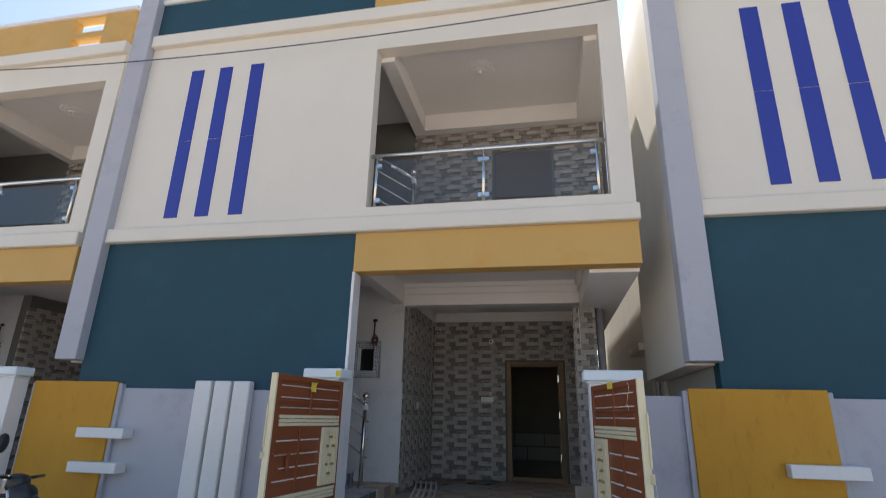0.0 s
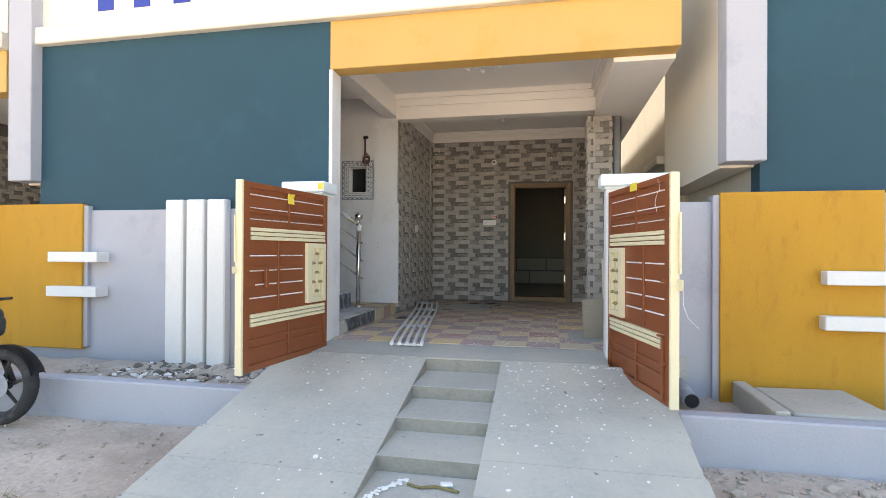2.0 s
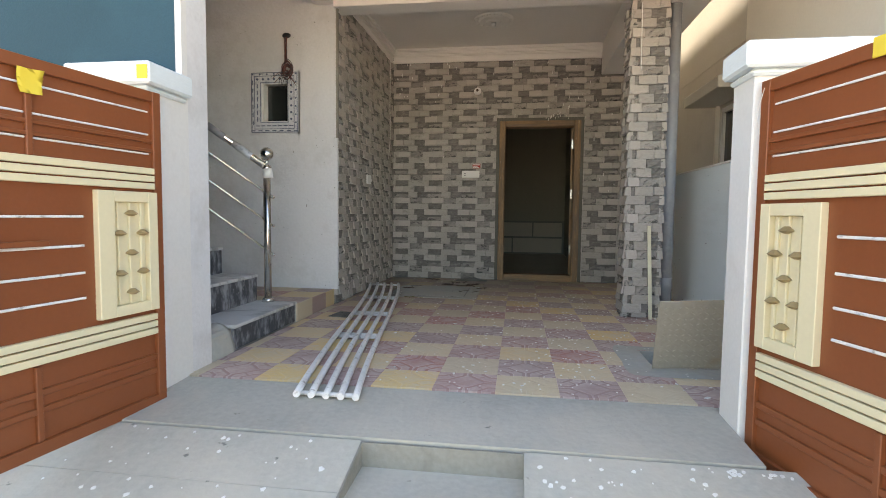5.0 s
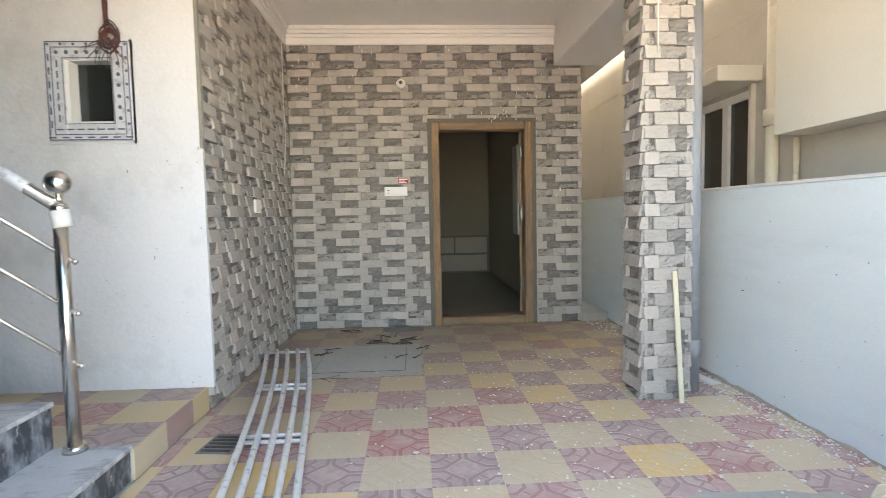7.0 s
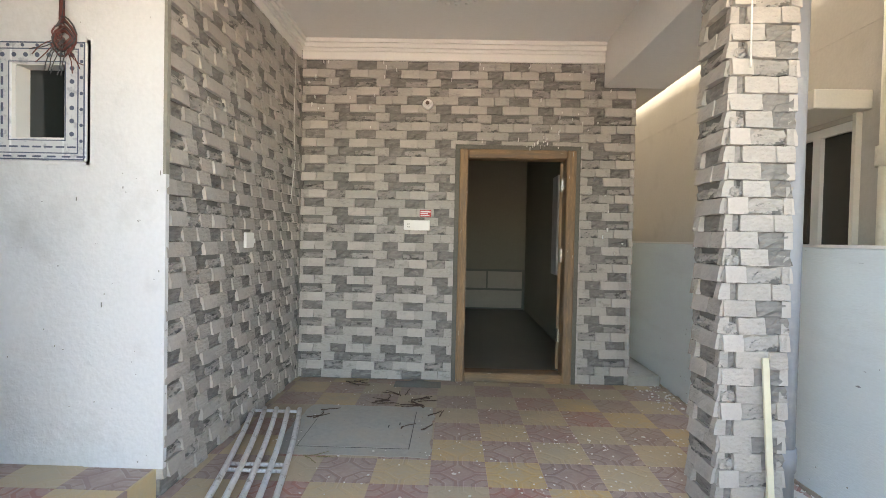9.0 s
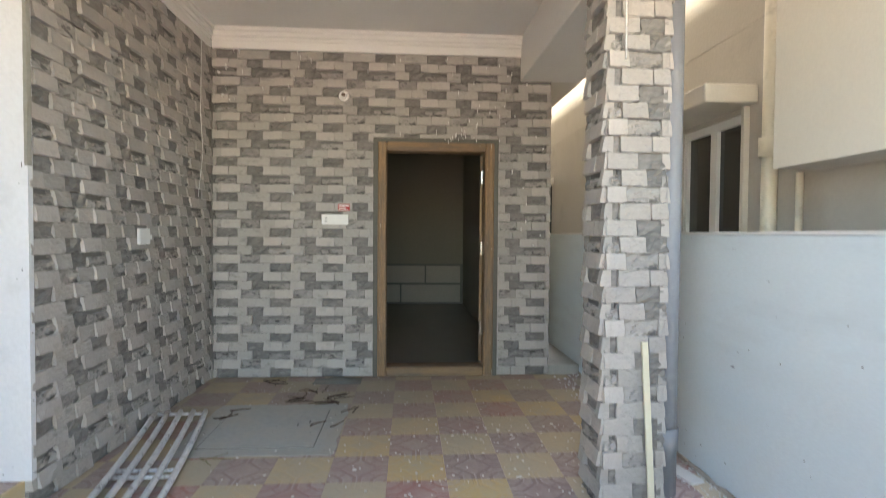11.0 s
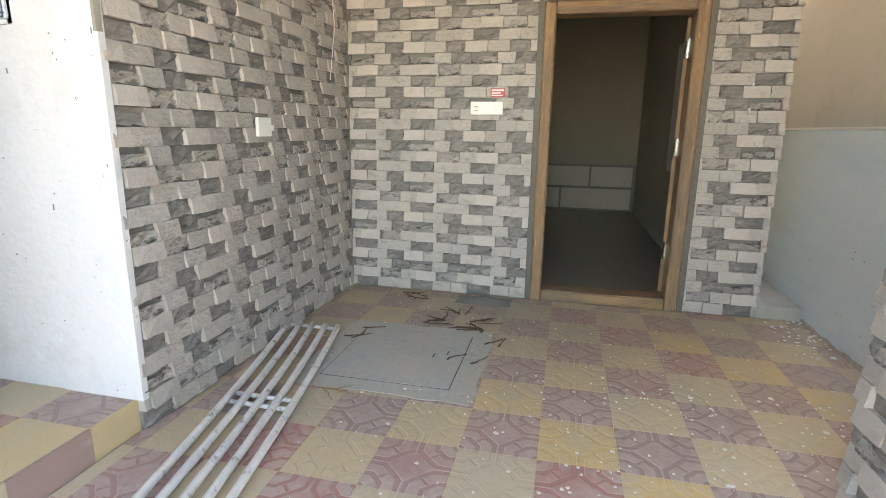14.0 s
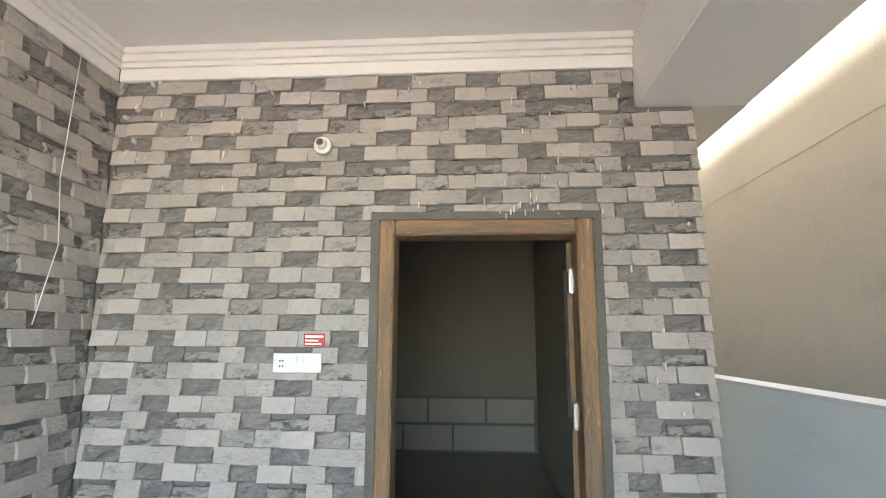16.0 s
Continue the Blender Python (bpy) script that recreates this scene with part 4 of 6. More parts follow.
# the shade of the gap and lifting slots is drawn with flat black pieces
boxes("joint", BLACK, [((-0.341, -0.338, 0.0), (0.341, 0.338, 0.0035))], cover, "black sheet standing in for the shaded gap around the lid")
boxes("lid", CEMENT_FLOOR, [((-0.337, -0.334, 0.0), (0.337, 0.334, 0.0055))], cover, "grey cement lid", 0.0015)
for x, y in ((0.17, 0.0), (0.24, 0.05)):
    boxes("lifting_slot", BLACK, [((x, y, 0.005), (x + 0.008, y + 0.05, 0.0065))], cover, "black strip standing in for a shaded lifting slot")

pit = structure(boxes("pit", CEMENT_FLOOR, [((PX0, PY0, -0.5), (PX1, PY1, -0.485))]), "open cement pit with water pipes")
for lo, hi in (((PX0, PY0, -0.485), (PX0 + 0.015, PY1, 0.004)), ((PX1 - 0.015, PY0, -0.485), (PX1, PY1, 0.004)), ((PX0 + 0.015, PY1 - 0.015, -0.485), (PX1 - 0.015, PY1, 0.004)), ((PX0 + 0.015, PY0, -0.485), (PX1 - 0.015, PY0 + 0.015, 0.004))):
    boxes("pit_wall", CEMENT_FLOOR, [(lo, hi)], pit)
bm = bmesh.new()
rng = random.Random(12)
inner = [(PX0, PY0), (PX1, PY0), (PX1, PY1), (PX0, PY1)]
outer = []
for (x0, y0), (x1, y1) in zip([(2.24, -4.02), (2.93, -4.05), (2.87, -3.41), (2.26, -3.345)], [(2.93, -4.05), (2.87, -3.41), (2.26, -3.345), (2.24, -4.02)]):
    outer.append([(x0 + (x1 - x0) * u + rng.uniform(-0.015, 0.015), y0 + (y1 - y0) * u + rng.uniform(-0.015, 0.015)) for u in (0.04, 0.2, 0.4, 0.6, 0.8, 0.96)])
for k in range(4):
    a, b = inner[k], inner[(k + 1) % 4]
    va, vb = bm.verts.new((*a, 0.0055)), bm.verts.new((*b, 0.0055))
    side = [bm.verts.new((x, y, 0.0035)) for x, y in outer[k]]
    nextv = bm.verts.new((*outer[(k + 1) % 4][0], 0.0035))
    bm.faces.new([va] + side + [nextv, vb])
bmesh.ops.recalc_face_normals(bm, faces=bm.faces)
for f in bm.faces:
    if f.normal.z < 0:
        f.normal_flip()
part("pit_rim", bm, CEMENT_FLOOR, pit, "smeared cement rim")
valve = tagged(empty("water_pipes", (2.60, -3.62, -0.49)), "cream plastic water pipes with elbows and a union in the pit", "pipes")
RUN = [(-0.05, 0.125, 0.41), (-0.015, 0.085, 0.352), (0.10, 0.095, 0.40), (0.055, 0.02, 0.27), (-0.005, -0.045, 0.0)]
tubes("pipe", PVC, list(zip(RUN[:-1], RUN[1:])), 0.0195, valve)
for p in (RUN[1], RUN[2]):
    bm = bmesh.new()
    add_ball(bm, p, 0.026)
    part("elbow", bm, PVC, valve, "cream plastic elbow", True)
for a, b, r in ((0.34, 0.66, 0.031), (0.46, 0.56, 0.036)):
    bm = bmesh.new()
    add_tube(bm, Vector(RUN[1]).lerp(Vector(RUN[2]), a), Vector(RUN[1]).lerp(Vector(RUN[2]), b), r, 12)
    part("union", bm, PVC, valve, "cream plastic pipe union", True)
for a, b in ((0.20, 0.36), (0.85, 1.0)):
    bm = bmesh.new()
    add_tube(bm, Vector(RUN[2]).lerp(Vector(RUN[3]), a), Vector(RUN[2]).lerp(Vector(RUN[3]), b), 0.025, 14)
    part("socket", bm, PVC, valve, "cream plastic pipe socket", True)
bm = bmesh.new()
add_ball(bm, (-0.06, 0.128, 0.405), 0.03, (1.3, 0.4, 0.8))
part("tape_wrap", bm, BLACK, valve, "black hole and tape at the wall", True)
rng = random.Random(5)
for k in range(5):
    bm = bmesh.new()
    p = Vector((-0.06 + 0.012 * k, 0.09, 0.39))
    for i in range(9):
        q = p + Vector((0.026 + rng.uniform(-0.012, 0.012) - 0.02 * (k < 2), -0.020 + rng.uniform(-0.012, 0.008), -0.034 + rng.uniform(-0.015, 0.015)))
        add_tube(bm, p, q, 0.0028, 5)
        p = q
    part("wire", bm, WIRE_GREEN if k > 1 else PVC, valve, "thin loose wire")
small = tagged(empty("small_drain", (2.935, -3.785, 0.0)), "small square drain hole full of rubble", "drain")
boxes("rim", CEMENT, [((-0.055, -0.055, -0.005), (0.055, 0.055, 0.005))], small)
# no opening is cut: a dark plate carries the shade inside it
boxes("hole", RUBBER, [((-0.043, -0.043, 0.004), (0.043, 0.043, 0.0065))], small, "dark plate standing in for the shaded hole")
bm = bmesh.new()
rng = random.Random(15)
for _ in range(46):
    r = bmesh.ops.create_icosphere(bm, subdivisions=1, radius=rng.uniform(0.003, 0.009))
    at = Vector((rng.uniform(-0.036, 0.036), rng.uniform(-0.036, 0.036), 0.007))
    for v in r["verts"]:
        v.co = Vector((v.co.x * rng.uniform(0.8, 1.5), v.co.y * rng.uniform(0.8, 1.4), v.co.z * 0.5)) + at
tagged(part("rubble", bm, CEMENT, small), kind="stuff")

# chequer plate lid standing on the edge of the pit, tipped towards the gate pier
plate = tagged(empty("chequer_plate"), "dull steel chequer plate lid standing tilted beside the pit", "steel plate")
plate.matrix_world = Matrix.Translation((2.385, -3.895, 0.008)) @ Euler((radians(25), radians(-3), 0)).to_matrix().to_4x4()
boxes("sheet", GALVANISED, [((0, 0, 0), (0.54, 0.006, 0.45))], plate, "", 0.0015)
bm = bmesh.new()
for i in range(15):
    for j in range(12):
        c = Vector((0.035 + i * 0.034, -0.001, 0.022 + j * 0.035))
        s = 1 if (i + j) % 2 else -1
        d = Vector((0.012, 0, 0.008 * s))
        n = Vector((-0.008 * s, 0, 0.012)).normalized() * 0.004
        v = [bm.verts.new(p) for p in (c - d, c + n, c + d, c - n, c + Vector((0, -0.0045, 0)))]
        for a, b in ((0, 1), (1, 2), (2, 3), (3, 0)):
            bm.faces.new((v[b], v[a], v[4]))
tagged(part("tread_pattern", bm, GALVANISED, plate), kind="stuff")

# ---- things by the pillar ----
lath = tagged(boxes("batten", BATTEN, [((-0.014, -0.012, 0), (0.014, 0.0, 0.78))]), "cream plastic batten leaning on the pillar", "batten")
lath.matrix_world = Matrix.Translation((2.735, -2.385, 0.0)) @ Euler((radians(-4.5), radians(-1.5), 0)).to_matrix().to_4x4()
drainpipe = tagged(empty("drain_pipe", (2.90, -2.17, 0)), "grey plastic drain pipe behind the pillar", "pipe")
tubes("pipe", PVC_GREY, [((0, 0, 0), (0, 0, 2.63))], 0.055, drainpipe)
tubes("coupling", PVC_GREY, [((0, 0, 0.22), (0, 0, 0.33))], 0.062, drainpipe)
off = tagged(boxes("offcut", PLASTIC, [((-0.06, -0.10, 0), (0.05, 0.10, 0.012))]), "white tile offcut lying on the floor by the boundary wall", "offcut")
off.matrix_world = Matrix.Translation((3.10, -2.0, 0.0)) @ Euler((radians(4), radians(8), radians(20))).to_matrix().to_4x4()

# twigs and cable scraps
for k, (x, y, a, n) in enumerate(((0.40, -0.92, 70, 1), (0.75, -0.69, 10, 3), (1.12, -0.75, 160, 5), (1.19, -1.25, 80, 1), (1.02, -1.22, 60, 1), (0.53, -1.70, 25, 3), (0.45, -0.14, 5, 3), (0.95, -0.5, 120, 4), (1.08, -0.62, 20, 5), (1.22, -0.95, 75, 2), (0.86, -0.62, 150, 3), (0.36, -1.05, 40, 2), (0.60, -0.2, 170, 2))):
    rng = random.Random(40 + k)
    for i in range(n):
        bm = bmesh.new()
        p = Vector((rng.uniform(-0.05, 0.05), rng.uniform(-0.03, 0.03), 0.0085))
        ang = radians(a + rng.uniform(-45, 45))
        outline = []
        for s in range(6):
            outline.append((p.copy(), ang))
            ang += rng.uniform(-0.4, 0.4)
            p = p + Vector((math.cos(ang), math.sin(ang), 0)) * rng.uniform(0.02, 0.04)
        rings = []
        for s, (c, b) in enumerate(outline):
            r = (0.0032 if k == 5 else 0.0052) * (1 - 0.1 * s) * rng.uniform(0.8, 1.2)
            lift = rng.uniform(0, 0.004)
            rings.append([bm.verts.new(c + Vector((-math.sin(b) * r * math.cos(w), math.cos(b) * r * math.cos(w), lift + r * math.sin(w)))) for w in (0.5, 1.76, 3.0, 4.27, 5.5)])
        for u, v in zip(rings[:-1], rings[1:]):
            for w in range(5):
                bm.faces.new((u[w], u[(w + 1) % 5], v[(w + 1) % 5], v[w]))
        bm.faces.new(rings[0][::-1])
        bm.faces.new(rings[-1])
        ob = part("twig", bm, BROWN_WIRE if k != 5 else LEAF)
        ob.location = (x, y, 0.0)
        tagged(ob, "dark brown dry twig lying on the tiles" if k != 5 else "dry yellow straw lying on the tiles", "twig", "scraps on the porch floor")
# grey lump added in place of a crumpled clear plastic sheet
bag = bmesh.new()
r = bmesh.ops.create_grid(bag, x_segments=14, y_segments=10, size=1.0)
for v in r["verts"]:
    rad = max(0, 1 - (v.co.x ** 2 + v.co.y ** 2) ** 0.5)
    v.co = Vector((v.co.x * 0.20, v.co.y * 0.10, 0.006 + 0.05 * rad * (0.6 + 0.8 * abs(noise.noise(v.co * 4))) + 0.006 * abs(noise.noise(v.co * 9))))
ob = part("cement_lump", bag, CEMENT, None, "", True)
ob.location = (1.05, -0.16, 0)
tagged(ob, "small grey lump standing in for a crumpled clear plastic sheet", "rubble")

# ---- next-door wall: window, sunshade, pipes ----
nwin = structure(boxes("window_2", CREAM, [((3.86, -1.28, 0.87), (3.9, -1.25, 2.13)), ((3.86, -0.42, 0.87), (3.9, -0.39, 2.13))]), "neighbouring window with sliding dark panes")
boxes("window_frame", PLASTIC, [((3.92, -1.25, 0.9), (3.98, -1.20, 2.1)), ((3.92, -0.47, 0.9), (3.98, -0.42, 2.1)), ((3.92, -1.20, 2.04), (3.98, -0.47, 2.1)), ((3.92, -0.88, 0.9), (3.98, -0.80, 2.04)), ((3.92, -1.20, 0.9), (3.98, -0.47, 0.95))], nwin, "white plastic window frame")
for y0, y1 in ((-1.20, -0.88), (-0.80, -0.47)):
    boxes("pane", GLASSY, [((3.95, y0, 0.95), (3.957, y1, 2.04))], nwin, "dark reflecting pane")
structure(boxes("sunshade", CREAM, [((3.54, -1.36, 2.13), (3.9, -0.3, 2.25))], bevel=0.006), "cream concrete sunshade above the neighbouring window")
structure(boxes("sunshade_rear", CREAM, [((3.66, 3.4, 2.05), (3.9, 4.6, 2.15))], bevel=0.006), "cream concrete sunshade further back")
rwin = structure(boxes("window_3", GLASSY, [((3.88, 3.5, 0.9), (3.905, 4.5, 2.05))]), "dark rear window next door")
pipes = tagged(empty("waste_pipe", (3.85, -1.55, 0.0)), "cream painted waste pipes with elbows on the neighbouring wall", "pipe")
tubes("pipe", PVC, [((0, 0, STREET), (0, 0, 3.1)), ((0, 0.02, 3.1), (0, 0.5, 3.36)), ((0, 0.5, 3.36), (0, 0.5, 3.9))], 0.045, pipes)
for y, z in ((0.0, 3.1), (0.5, 3.36)):
    bm = bmesh.new()
    add_ball(bm, (0, y, z), 0.068)
    part("elbow", bm, PVC, pipes, "", True)
tubes("coupling", PVC, [((0, 0, 1.75), (0, 0, 1.87))], 0.063, pipes)
thin = tagged(tubes("thin_pipe", PVC, [((3.86, -1.79, STREET), (3.86, -1.79, 1.63))], 0.02), "thin cream water pipe on the neighbouring wall", "pipe")
upper = tagged(empty("side_window", (3.535, -3.5, 3.1)), "narrow louvred window in the projecting side wall", "window")
boxes("frame", TAN, [((-0.012, -0.35, 0), (0.006, -0.30, 0.95)), ((-0.012, 0.45, 0), (0.006, 0.5, 0.95)), ((-0.012, -0.3, 0.9), (0.006, 0.45, 0.95)), ((-0.012, -0.3, 0), (0.006, 0.45, 0.05))], upper)
boxes("pane", GLASSY, [((-0.008, -0.3, 0.05), (0.004, 0.45, 0.9))], upper, "dark pane")

# conduit bead on the side wall
cord = tagged(tubes("cord", FLAKE, [((0.0, -0.33, 2.85), (0.0, -0.36, 2.2)), ((0.0, -0.36, 2.2), (0.006, -0.33, 1.9)), ((0.006, -0.33, 1.9), (-0.005, -0.40, 1.55))], 0.0025), "white cord hanging down the side stone wall", "cord")
tubes("cord", FLAKE, [((2.60, -2.335, 2.6), (2.605, -2.335, 2.05))], 0.004, None)
tagged(bpy.data.objects["cord.001"], "thin white cord hanging on the pillar", "cord")

# paint splashes on the stone near the ceiling and the door head
bm = bmesh.new()
rng = random.Random(61)
for cx, cz, n, sx, sz in ((0.12, 2.6, 16, 0.10, 0.25), (0.62, 2.3, 10, 0.12, 0.3), (2.35, 2.35, 26, 0.16, 0.22), (2.05, 2.10, 16, 0.14, 0.03), (1.4, 2.75, 10, 0.5, 0.06), (2.7, 1.5, 8, 0.1, 0.4)):
    for _ in range(n):
        x, z = cx + rng.gauss(0, sx), min(cz + rng.gauss(0, sz), 2.8)
        if x < 0.0 or x > 2.85 or (1.37 < x < 2.40 and z < 2.06):
            continue
        h = rng.uniform(0.006, 0.035)
        add_box(bm, (x, -0.034, z), (x + rng.uniform(0.003, 0.007), 0.0, z + h))
tagged(part("paint_splashes", bm, FLAKE), "white paint drips splashed on the stone wall", "paint splashes", "", "stuff")
# ---- ramp with steps cut into it ----
SLOPE_R = 0.245


def ramp_z(y):
    return -0.03 + SLOPE_R * (y + 4.95)


ramp = structure(boxes("ramp", CONCRETE, [((-0.22, F - 0.10, -0.6), (2.86, F - 0.02, -0.012))]), "smooth grey concrete driveway ramp with steps cut into it")
bm = bmesh.new()
prism(bm, [(F - 0.02, -0.6), (F - 0.02, -0.002), (-4.95, -0.028), (-4.965, -0.6)], -0.12, 2.52)
part("apron", bm, CONCRETE, ramp, "cement apron at the porch edge")
EDGE = [-4.97, -5.43, -5.86, -6.27, -6.70]
for x0, x1, seed in ((-0.24, 1.04, 1), (1.67, 2.88, 2)):
    rng = random.Random(seed)
    y = -4.966
    while y > -7.0:
        y1 = max(y - rng.uniform(0.26, 0.36), -7.02)
        bm = bmesh.new()
        prism(bm, [(y, -0.75), (y, ramp_z(y)), (y1 + 0.004, ramp_z(y1 + 0.004)), (y1 + 0.004, -0.75)], x0 + rng.uniform(-0.02, 0.0) * (x0 < 0), x1 + rng.uniform(0.0, 0.02) * (x1 > 2))
        part("slab", bm, CONCRETE, ramp)
        y = y1
    boxes("bed", CEMENT, [((x0 + 0.01, -6.2, -0.8), (x1 - 0.01, -4.97, -0.42))], ramp)
for k in range(4):
    z = ramp_z(EDGE[k + 1])
    bm = bmesh.new()
    prism(bm, [(EDGE[k], -0.75), (EDGE[k], z + 0.012), (EDGE[k + 1], z), (EDGE[k + 1], -0.75)], 1.04, 1.67)
    part("step", bm, CONCRETE, ramp)
    boxes("riser", RAW_CONCRETE, [((1.04, EDGE[k] - 0.004, z), (1.67, EDGE[k] + 0.006, (ramp_z(EDGE[k]) if k == 0 else ramp_z(EDGE[k])) - 0.004))], ramp, "rough unfinished riser")
    bm = bmesh.new()
    prism(bm, [(EDGE[k], z), (EDGE[k], ramp_z(EDGE[k]) - 0.003), (EDGE[k + 1], ramp_z(EDGE[k + 1]) - 0.003)], 1.035, 1.046)
    part("side_cheek", bm, RAW_CONCRETE, ramp, "rough side of the stepped slot")
boxes("riser", RAW_CONCRETE, [((1.04, -6.704, STREET), (1.67, -6.694, ramp_z(-6.70) - 0.004))], ramp, "rough unfinished riser")
bm = bmesh.new()
prism(bm, [(-6.70, -0.75), (-6.70, ramp_z(-6.86)), (-6.90, ramp_z(-7.0)), (-6.90, -0.75)], 1.04, 1.67)
part("step", bm, CONCRETE, ramp)

# ---- front boundary walls, piers ----
CW = -4.50


def front_wall(x0, x1, tag, amber, bars, low, CW):
    w = structure(boxes("wall_front_" + tag, GREY, [((x0, CW, STREET - 0.1), (x1, CW + 0.07, 1.30))], bevel=0.006), "grey blue painted front boundary wall")
    a0, a1 = amber
    structure(boxes("panel_" + tag, OCHRE, [((a0, CW - 0.07, low), (a1, CW - 0.0, 1.37))], bevel=0.006), "ochre yellow painted raised panel")
    structure(boxes("panel_back_" + tag, GREY, [((a0 - 0.05, CW - 0.045, low + 0.02), (a1 + 0.05, CW + 0.1, 1.35))], bevel=0.006), "grey blue panel edge")
    for b0, b1, z in bars:
        structure(boxes("trim_bar_" + tag, WHITE, [((b0, CW - 0.17, z), (b1, CW - 0.0, z + 0.11))], bevel=0.006), "white painted projecting bar")


front_wall(-4.14, -0.40, "left", (-4.11, -2.92), ((-3.26, -2.63, 0.735), (-3.28, -2.64, 0.365)), -0.21, -4.435)
front_wall(2.98, 5.6, "right", (3.44, 4.63), ((4.18, 4.80, 0.62), (4.17, 4.80, 0.265)), -0.42, CW)
for x in (-1.85, -1.605, -1.365):
    bm = bmesh.new()
    add_box(bm, (x, CW - 0.05, -0.37), (x + 0.205, CW + 0.06, 1.39), 0.012)
    structure(part("trim_fin", bm, WHITE), "white painted vertical fin on the boundary wall")


def pier(x0, x1, tag, back):
    structure(boxes("pier_" + tag, WHITE, [((x0 + 0.05, CW - 0.20, STREET - 0.1), (x1 - 0.05, back, 1.42))], bevel=0.006), "white painted gate pier")
    structure(boxes("pier_cap_" + tag, PALE, [((x0, CW - 0.25, 1.42), (x1, back, 1.52)), ((x0 + 0.03, CW - 0.22, 1.395), (x1 - 0.03, back - 0.003, 1.42))], bevel=0.01), "pale blue pier cap")


pier(-0.43, 0.0, "left", F - 0.006)
pier(2.47, 3.02, "right", CW)
pier(-4.70, -4.15, "far", CW)
sticker = tagged(boxes("label_sticker", YELLOW_PAPER, [((-0.055, CW - 0.254, 1.44), (-0.005, CW - 0.25, 1.50))]), "yellow paper label stuck on the pier cap", "sticker")

# ---- kerbs and planting strips ----
structure(boxes("kerb_left", GREY, [((-9.0, -5.58, STREET - 0.2), (-0.26, -5.44, -0.22))], bevel=0.012), "grey blue painted low kerb wall")
structure(boxes("kerb_right", GREY, [((2.90, -5.58, STREET - 0.2), (9.0, -5.44, -0.20))], bevel=0.012), "grey blue painted low kerb wall")


def rubble(name, x0, x1, y0, y1, z, seed, count, size, mat, label):
    rng = random.Random(seed)
    bm = bmesh.new()
    for _ in range(count):
        x, y, s = rng.uniform(x0, x1), rng.uniform(y0, y1), size * rng.uniform(0.35, 1.0) ** 2
        r = bmesh.ops.create_icosphere(bm, subdivisions=1, radius=s)
        ax = (rng.uniform(0.7, 1.5), rng.uniform(0.7, 1.3), rng.uniform(0.4, 0.8))
        for v in r["verts"]:
            v.co = Vector((x + v.co.x * ax[0] * rng.uniform(0.75, 1.2), y + v.co.y * ax[1] * rng.uniform(0.75, 1.2), z + s * 0.35 + v.co.z * ax[2] * rng.uniform(0.75, 1.2)))
    ob = part(name, bm, mat)
    return tagged(ob, label, "rubble", "", "stuff")


def strip(x0, x1, seed, level):
    rng = random.Random(seed)
    bm = bmesh.new()
    n = int((x1 - x0) / 0.1)
    rows = []
    for i in range(n + 1):
        x = x0 + (x1 - x0) * i / n
        rows.append([bm.verts.new((x, y, level + 0.03 * noise.noise((x * 2, y * 2, seed)) + 0.03 * noise.noise((x * 6, y * 6, seed)) + 0.05 * (k / 8))) for k, y in enumerate([-5.44 + 0.118 * q for q in range(9)])])
    for i in range(n):
        for k in range(8):
            bm.faces.new((rows[i][k], rows[i + 1][k], rows[i + 1][k + 1], rows[i][k + 1]))
    return structure(part("earth_strip", bm, GRAVEL, None, "", True), "stony earth strip behind the kerb")


strip(-8.0, -0.25, 3, -0.36)
strip(2.9, 8.0, 4, -0.40)
rubble("rubble_left", -2.6, -0.5, -5.0, -4.55, -0.33, 7, 420, 0.05, GRAVEL, "broken mortar and stones along the wall foot")
rubble("rubble_near_fins", -1.9, -0.5, -4.85, -4.5, -0.34, 17, 260, 0.075, GRAVEL, "rough broken cement under the white fins")
rubble("rubble_dark", -2.1, -0.45, -4.95, -4.5, -0.32, 27, 240, 0.05, MORTAR, "dark broken mortar lumps under the white fins")
rubble("rubble_pale", -2.1, -0.45, -5.1, -4.5, -0.32, 28, 160, 0.035, FLAKE, "pale broken plaster bits along the wall foot")
rubble("rubble_passage", 2.93, 3.18, -0.7, -0.02, 0.0, 31, 70, 0.013, FLAKE, "white plaster crumbs at the passage step")
rubble("rubble_right", 3.0, 4.6, -6.6, -5.62, STREET, 8, 900, 0.02, GRAVEL, "loose stones and gravel on the ground")
rubble("rubble_right_big", 3.1, 4.2, -6.5, -5.75, STREET, 18, 20, 0.06, GRAVEL, "broken stones on the ground")
rubble("rubble_strip_right", 3.9, 5.5, -5.35, -4.65, -0.34, 9, 120, 0.03, GRAVEL, "rubble behind the kerb")
rubble("gravel_left", -6.0, 0.2, -7.6, -5.65, STREET, 10, 900, 0.018, GRAVEL, "scattered gravel on the street edge")
rubble("gravel_front", -4.5, 5.0, -9.0, -6.6, STREET, 11, 1100, 0.014, GRAVEL, "scattered gravel on the street")

# paint flakes dropped on the ramp and porch floor
rng = random.Random(21)
bm = bmesh.new()


